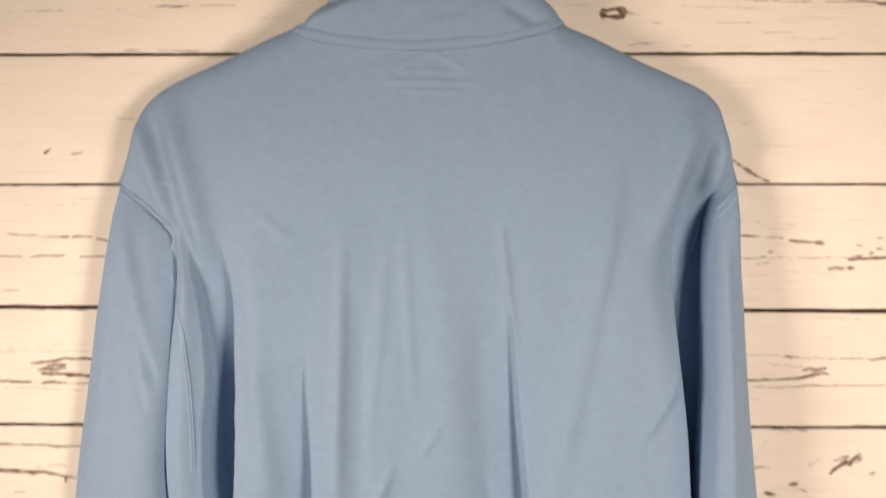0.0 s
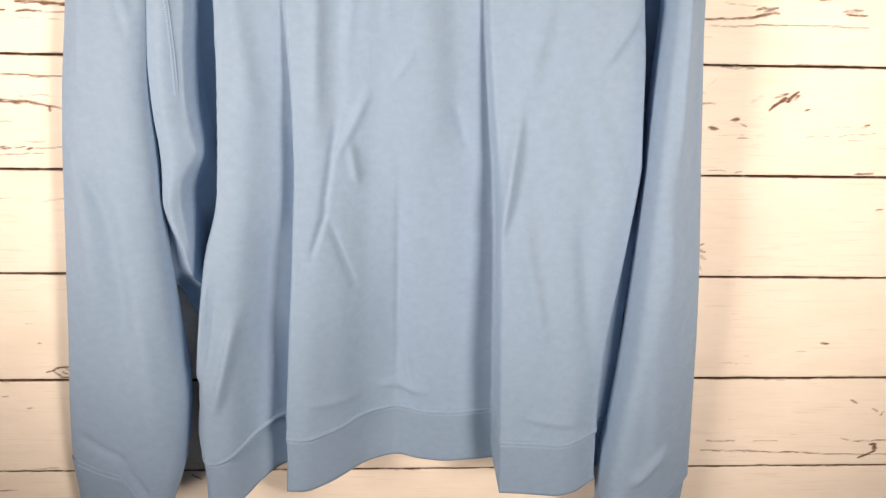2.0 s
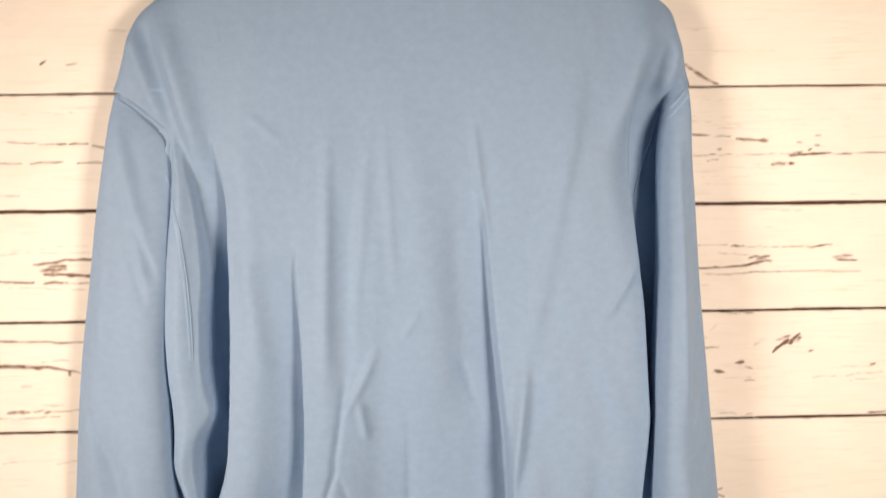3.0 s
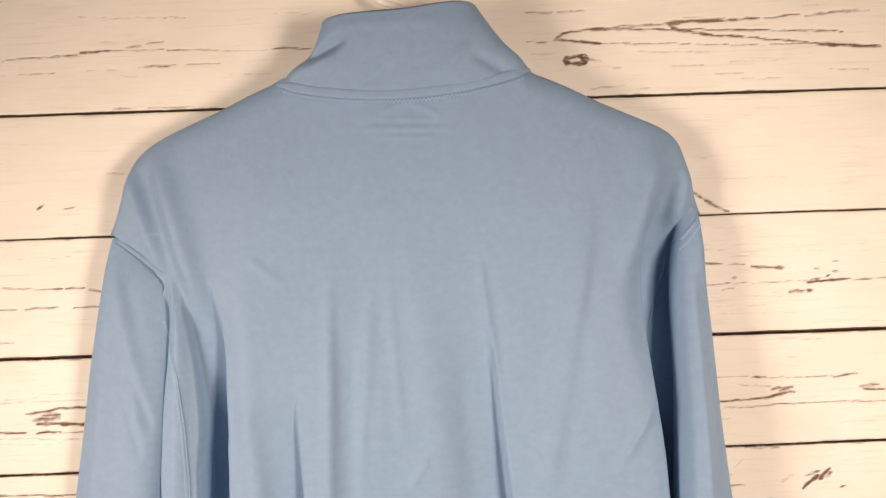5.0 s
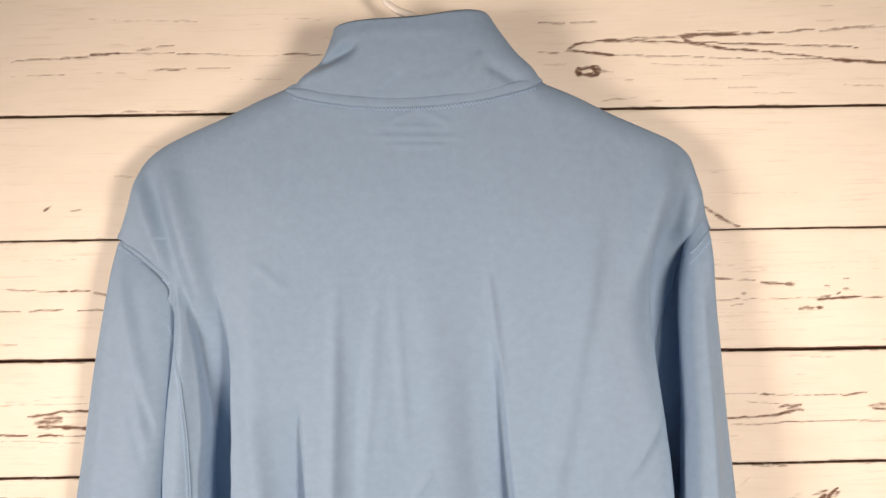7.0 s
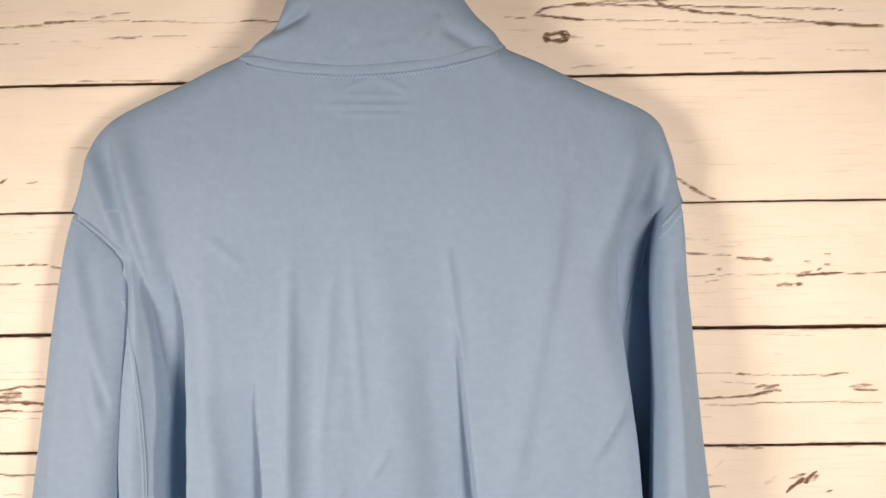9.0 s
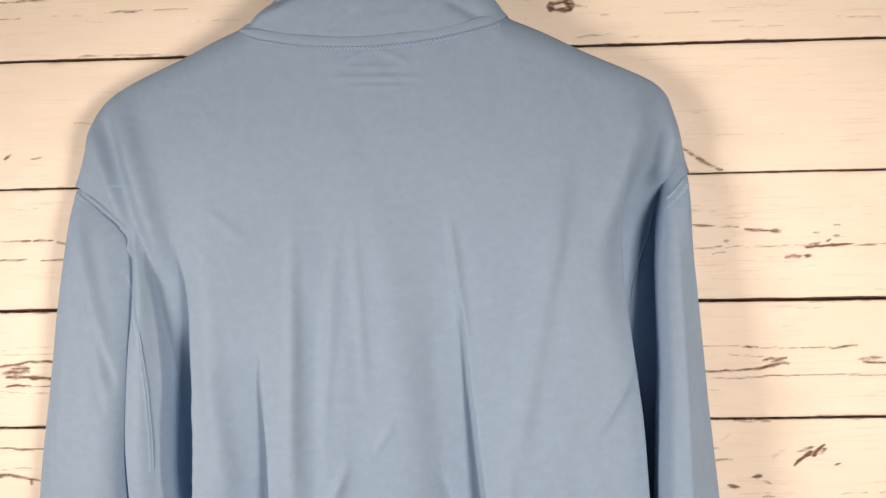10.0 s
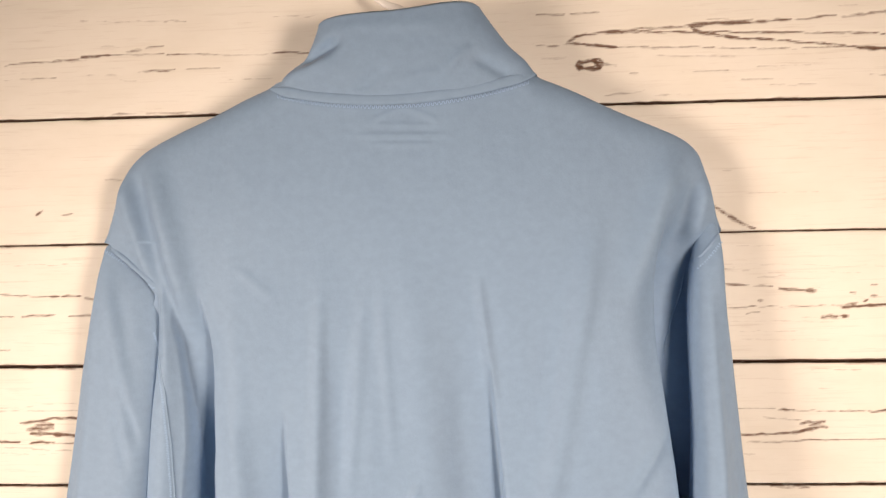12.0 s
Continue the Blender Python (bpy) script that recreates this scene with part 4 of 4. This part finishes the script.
def collar_piece():
    rows, cols = 48, 140
    v = np.linspace(0, 1, rows)
    xl = np.interp(v, (0, 0.30, 0.55, 0.75, 1.0), (-0.1096, -0.094, -0.078, -0.0725, -0.067))
    xl = np.convolve(np.pad(xl, 4, mode="edge"), np.ones(9) / 9, "valid")
    xr = np.interp(v, (0, 0.5, 0.9, 1.0), (0.1095, 0.083, 0.066, 0.062))
    xl, xr = xl * (1 + 0.03 * ramp01(v, 0, 0.3)), xr * (1 + 0.045 * ramp01(v, 0, 0.3))
    th = np.linspace(0, 2 * np.pi, cols, endpoint=False)
    ct, st = np.cos(th), np.sin(th)
    xc, w = (xl + xr) / 2, (xr - xl) / 2
    X = xc[:, None] + w[:, None] * np.sign(ct)[None] * np.abs(ct)[None] ** 0.9
    top = 1.6390 + 0.0075 * ramp01(X, -0.01, 0.06) - 0.001 * ramp01(-X, 0.045, 0.075)
    Z = (collar_foot(np.clip(X, -0.1125, 0.108)) - 0.0035) * (1 - v[:, None]) + top * v[:, None]
    front = np.clip(-st, 0, 1)[None]
    Z = Z - 0.014 * front * v[:, None]
    yc = -0.060 + 0 * v
    dp = 0.033 + 0.005 * v + 0.005 * np.sin(np.pi * v)
    Y = yc[:, None] - dp[:, None] * (np.sign(st) * np.abs(st) ** 0.7)[None]
    face = np.clip(st, 0, 1)[None] ** 0.4
    for c in ((-0.085, 1.605, -0.048, 1.622, 0.005, -0.009, 0.5), (-0.10, 1.594, -0.055, 1.606, 0.006, 0.005, 0.3), (-0.035, 1.580, -0.012, 1.598, 0.0035, -0.0034, 0.6),
              (0.028, 1.584, 0.055, 1.612, 0.004, 0.0032, 0.6), (0.06, 1.604, 0.088, 1.588, 0.005, -0.004, 0.5), (-0.06, 1.63, 0.04, 1.628, 0.006, 0.0014, 0.0), (0.0, 1.585, 0.03, 1.592, 0.005, 0.002, 0.5)):
        Y = Y + 1.3 * crease(X, Z, *c) * face
    Y = Y + face * 0.0010 * smooth_noise(X, Z, 77, 0.025, 0.02)
    outer = np.stack([X, Y, Z], -1)
    cen = np.stack([np.broadcast_to(xc[:, None], X.shape), np.broadcast_to(yc[:, None], X.shape), Z], -1)
    inner = cen + (outer - cen) * 0.93
    lip = cen[-1:] + (outer[-1:] - cen[-1:]) * 0.965 + np.array((0, 0, 0.0018))
    rowsum = np.concatenate([outer, lip, inner[::-1]])
    return mesh_object("collar", rowsum.reshape(-1, 3), grid_faces(len(rowsum), cols, loop=True), M_FABRIC, shirt, label="light blue stand-up collar")


collar = collar_piece()


def neck_y(x):
    """Depth of the neck seam, in front of collar and back."""
    x = np.asarray(x)
    q = np.clip(1 - ((x + 0.002) / 0.1105) ** 2, 0, 1)
    return -0.060 - 0.0330 * q ** 0.36


def surface_of(*obs):
    """Depth of the nearest cloth at x, z among built parts."""
    trees = [BVHTree.FromPolygons([v.co for v in o.data.vertices], [p.vertices for p in o.data.polygons]) for o in obs]

    def at(x, z):
        out = []
        for a, b in zip(np.broadcast_to(x, np.shape(z)) if np.ndim(x) == 0 else x, z):
            hits = [h[0].y for h in (t.ray_cast(Vector((a, -0.5, b)), Vector((0, 1, 0))) for t in trees) if h[0] is not None]
            out.append(min(hits) if hits else -0.02)
        return np.array(out)

    return at


def ribbon(name, x, z, y, half, material, thick=0.0016, label="", parent=None):
    """A raised cloth band along a line on the back."""
    rows = []
    n = len(x)
    dz, dx = np.gradient(z), np.gradient(x)
    ll = np.hypot(dx, dz)
    nx, nz = -dz / ll, dx / ll
    taper = np.clip(np.minimum(np.arange(n), np.arange(n)[::-1]) / 9 + 0.25, 0, 1)
    for a in np.linspace(0, 2 * np.pi, 12, endpoint=False):
        rows.append(np.stack([x + nx * half * taper * math.cos(a), y - thick * taper * math.sin(a), z + nz * half * taper * math.cos(a)], -1))
    v = np.stack(rows, 1)
    return mesh_object(name, v.reshape(-1, 3), grid_faces(n, 12, loop=True), material, parent or shirt, label=label)


def stitches(x, z, y, length, step, parent, zig=0.0, radius=0.00040):
    """Short threads across a seam line, one mesh for one seam."""
    d = np.concatenate([[0], np.cumsum(np.hypot(np.diff(x), np.diff(z)))])
    verts, faces = [], []
    for i, q in enumerate(np.arange(0, d[-1], step)):
        px, pz, py = np.interp(q, d, x), np.interp(q, d, z), np.interp(q, d, y)
        qx, qz = np.interp(q + step * 0.5, d, x) - px, np.interp(q + step * 0.5, d, z) - pz
        ll = math.hypot(qx, qz) + 1e-9
        tx, tz = qx / ll, qz / ll
        way = np.array((-tz, 0, tx)) if zig else np.array((tx, 0, tz))
        if zig:
            way = way + np.array((tx, 0, tz)) * zig * (1 if i % 2 else -1)
        a = np.array((px, py, pz)) - way * length / 2
        b = a + way * length
        side = np.array((-way[2], 0, way[0])) * radius
        out = np.array((0, -radius, 0))
        k = len(verts)
        for p in (a, b):
            verts += [p - side, p + out, p + side]
        faces += [[k, k + 1, k + 4, k + 3], [k + 1, k + 2, k + 5, k + 4], [k, k + 2, k + 1], [k + 3, k + 4, k + 5]]
    return tagged(mesh_object("stitching", verts, faces, M_THREAD, parent, False), kind="stuff")


# neck tape over the collar seam, with its zigzag cover stitch
cloth = surface_of(body, sleeve_w, sleeve_e, hem)
nx = np.linspace(-0.1100, 0.1080, 110)
nz = collar_foot(nx) - 0.0035
ny = np.minimum(neck_y(np.clip(nx, -0.1105, 0.1075)), cloth(nx, nz - 0.003)) - 0.0006
ny = np.convolve(np.pad(ny, 4, mode="edge"), np.ones(9) / 9, "valid")
tape = ribbon("neck_tape", nx, nz, ny, 0.0043, M_FABRIC, 0.0018, "narrow light blue tape round the neck seam")
stitches(nx[3:-3], (nz - 0.0050)[3:-3], cloth(nx, nz - 0.0050)[3:-3] - 0.0005, 0.0027, 0.0017, tape, 0.35, 0.00036)


def soft_line(y, n=3):
    return np.convolve(np.pad(y, n, mode="edge"), np.ones(2 * n + 1) / (2 * n + 1), "valid")


# shoulder seams where the sleeves are set in
sx = np.linspace(-0.272, -0.221, 50)
sz = 1.4630 - 0.033 * ((sx + 0.272) / 0.051) ** 1.1
sy = soft_line(cloth(sx, sz), 6)
seam = ribbon("shoulder_seam", sx, sz - 0.0004, sy - 0.0003, 0.0024, M_FABRIC, 0.0022)
stitches(sx, sz - 0.0060, cloth(sx, sz - 0.0060) - 0.0003, 0.0028, 0.0024, seam, 0.3)
sx = np.linspace(0.236, 0.2590, 36)
sz = 1.434 + 0.0255 * ((sx - 0.236) / 0.023)
sy = soft_line(cloth(sx, sz))
seam = ribbon("shoulder_seam", sx, sz, sy - 0.0002, 0.0014, M_FABRIC, 0.0015)
stitches(sx + 0.002, sz - 0.0052, cloth(sx + 0.002, sz - 0.0052) - 0.0003, 0.0026, 0.0024, seam, 0.3)

# armhole seam down the side fold
sz = np.linspace(1.385, 1.215, 60)
sx = np.interp(sz, (1.215, 1.253, 1.293, 1.338, 1.373, 1.385), (-0.2065, -0.2060, -0.2065, -0.2100, -0.2180, -0.2210))
seam = ribbon("armhole_seam", sx, sz, soft_line(cloth(sx, sz)) - 0.0001, 0.0008, M_FABRIC, 0.0010)
stitches(sx - 0.003, sz, cloth(sx - 0.003, sz) - 0.0002, 0.0022, 0.0022, seam, 0.3)

sz = np.linspace(1.433, 1.345, 40)
sx = np.interp(sz, (1.345, 1.366, 1.388, 1.407, 1.433), (0.2125, 0.217, 0.224, 0.231, 0.2345))
ribbon("armhole_seam", sx, sz, soft_line(cloth(sx, sz)) - 0.0001, 0.0009, M_FABRIC, 0.0012)

# hem seam and cuff seams
hx = fold_columns(np.array([0.900]))[0]
hx = hx[(hx > float(SIDE_W(0.86)) + 0.003) & (hx < float(SIDE_E(0.86)) + 0.012)]
hy = cloth(hx, hem_z(hx) + 0.0012) - 0.0006
seam = ribbon("hem_seam", hx, hem_z(hx) + 0.0006, hy, 0.0032, M_FABRIC, 0.0036)
stitches(hx, hem_z(hx) - 0.0058, cloth(hx, hem_z(hx) - 0.0058) - 0.0003, 0.0026, 0.0023, seam, 0.3)
both = surface_of(cuff_part_w, cuff_part_e, sleeve_w, sleeve_e)
for a, b, line in ((-0.3685, -0.286, cuff_w), (0.211, 0.311, cuff_e)):
    cx = np.linspace(a, b, 90)
    seam = ribbon("cuff_seam", cx, line(cx) + 0.001, soft_line(both(cx, line(cx) + 0.003)) - 0.0006, 0.0024, M_FABRIC, 0.0018)
    stitches(cx, line(cx) - 0.0042, both(cx, line(cx) - 0.0042) - 0.0003, 0.0026, 0.0023, seam, 0.3)

# ---- the hanger and its nail ----
hanger = tagged(new("clothes_hanger"), "white plastic clothes hanger inside the sweatshirt's shoulders", "hanger")
hook = [(0.010, -0.045, 1.60), (0.010, -0.045, 1.635), (0.0075, -0.044, 1.649), (-0.004, -0.042, 1.6555), (-0.016, -0.038, 1.6605), (-0.026, -0.034, 1.669), (-0.031, -0.030, 1.682), (-0.029, -0.026, 1.696), (-0.019, -0.023, 1.707), (-0.005, -0.021, 1.711), (0.009, -0.020, 1.706), (0.016, -0.020, 1.695)]
hp = np.array(hook)
q = np.linspace(0, len(hp) - 1, 60)
hp = np.stack([np.interp(q, np.arange(len(hp)), hp[:, k]) for k in range(3)], -1)
for k in range(3):
    hp[1:-1, k] = (hp[:-2, k] + hp[1:-1, k] + hp[2:, k]) / 3
tube("hook", hp, 0.0032, M_PLASTIC, hanger, 12)
arm = np.linspace(-1, 1, 50)
tube("shoulder_bar", np.stack([0.21 * arm + 0.002, -0.045 + 0.015 * arm ** 2, 1.60 - 0.085 * np.abs(arm) ** 1.2], -1), 0.006, M_PLASTIC, hanger, 10)
nail = tagged(tube("nail", [(-0.006, 0.012, 1.7045), (-0.006, -0.02, 1.7050), (-0.006, -0.034, 1.7055)], 0.0022, M_STEEL, None, 10), "small steel nail holding the hanger hook on the planks", "nail")

# the empty garment hangs close to the planks, and its cloth spreads a little as it flattens
HANG = 0.70
for piece in shirt.children_recursive + hanger.children_recursive:
    co = np.empty(len(piece.data.vertices) * 3, np.float32)
    piece.data.vertices.foreach_get("co", co)
    co = co.reshape(-1, 3)
    spread = (HANG * co[:, 1] + 0.82) / (co[:, 1] + 0.82)
    co[:, 0] = 0.04 + (co[:, 0] - 0.04) * spread
    co[:, 2] = 1.45 + (co[:, 2] - 1.45) * spread
    co[:, 1] *= HANG
    piece.data.vertices.foreach_set("co", co.ravel())
    piece.data.update()
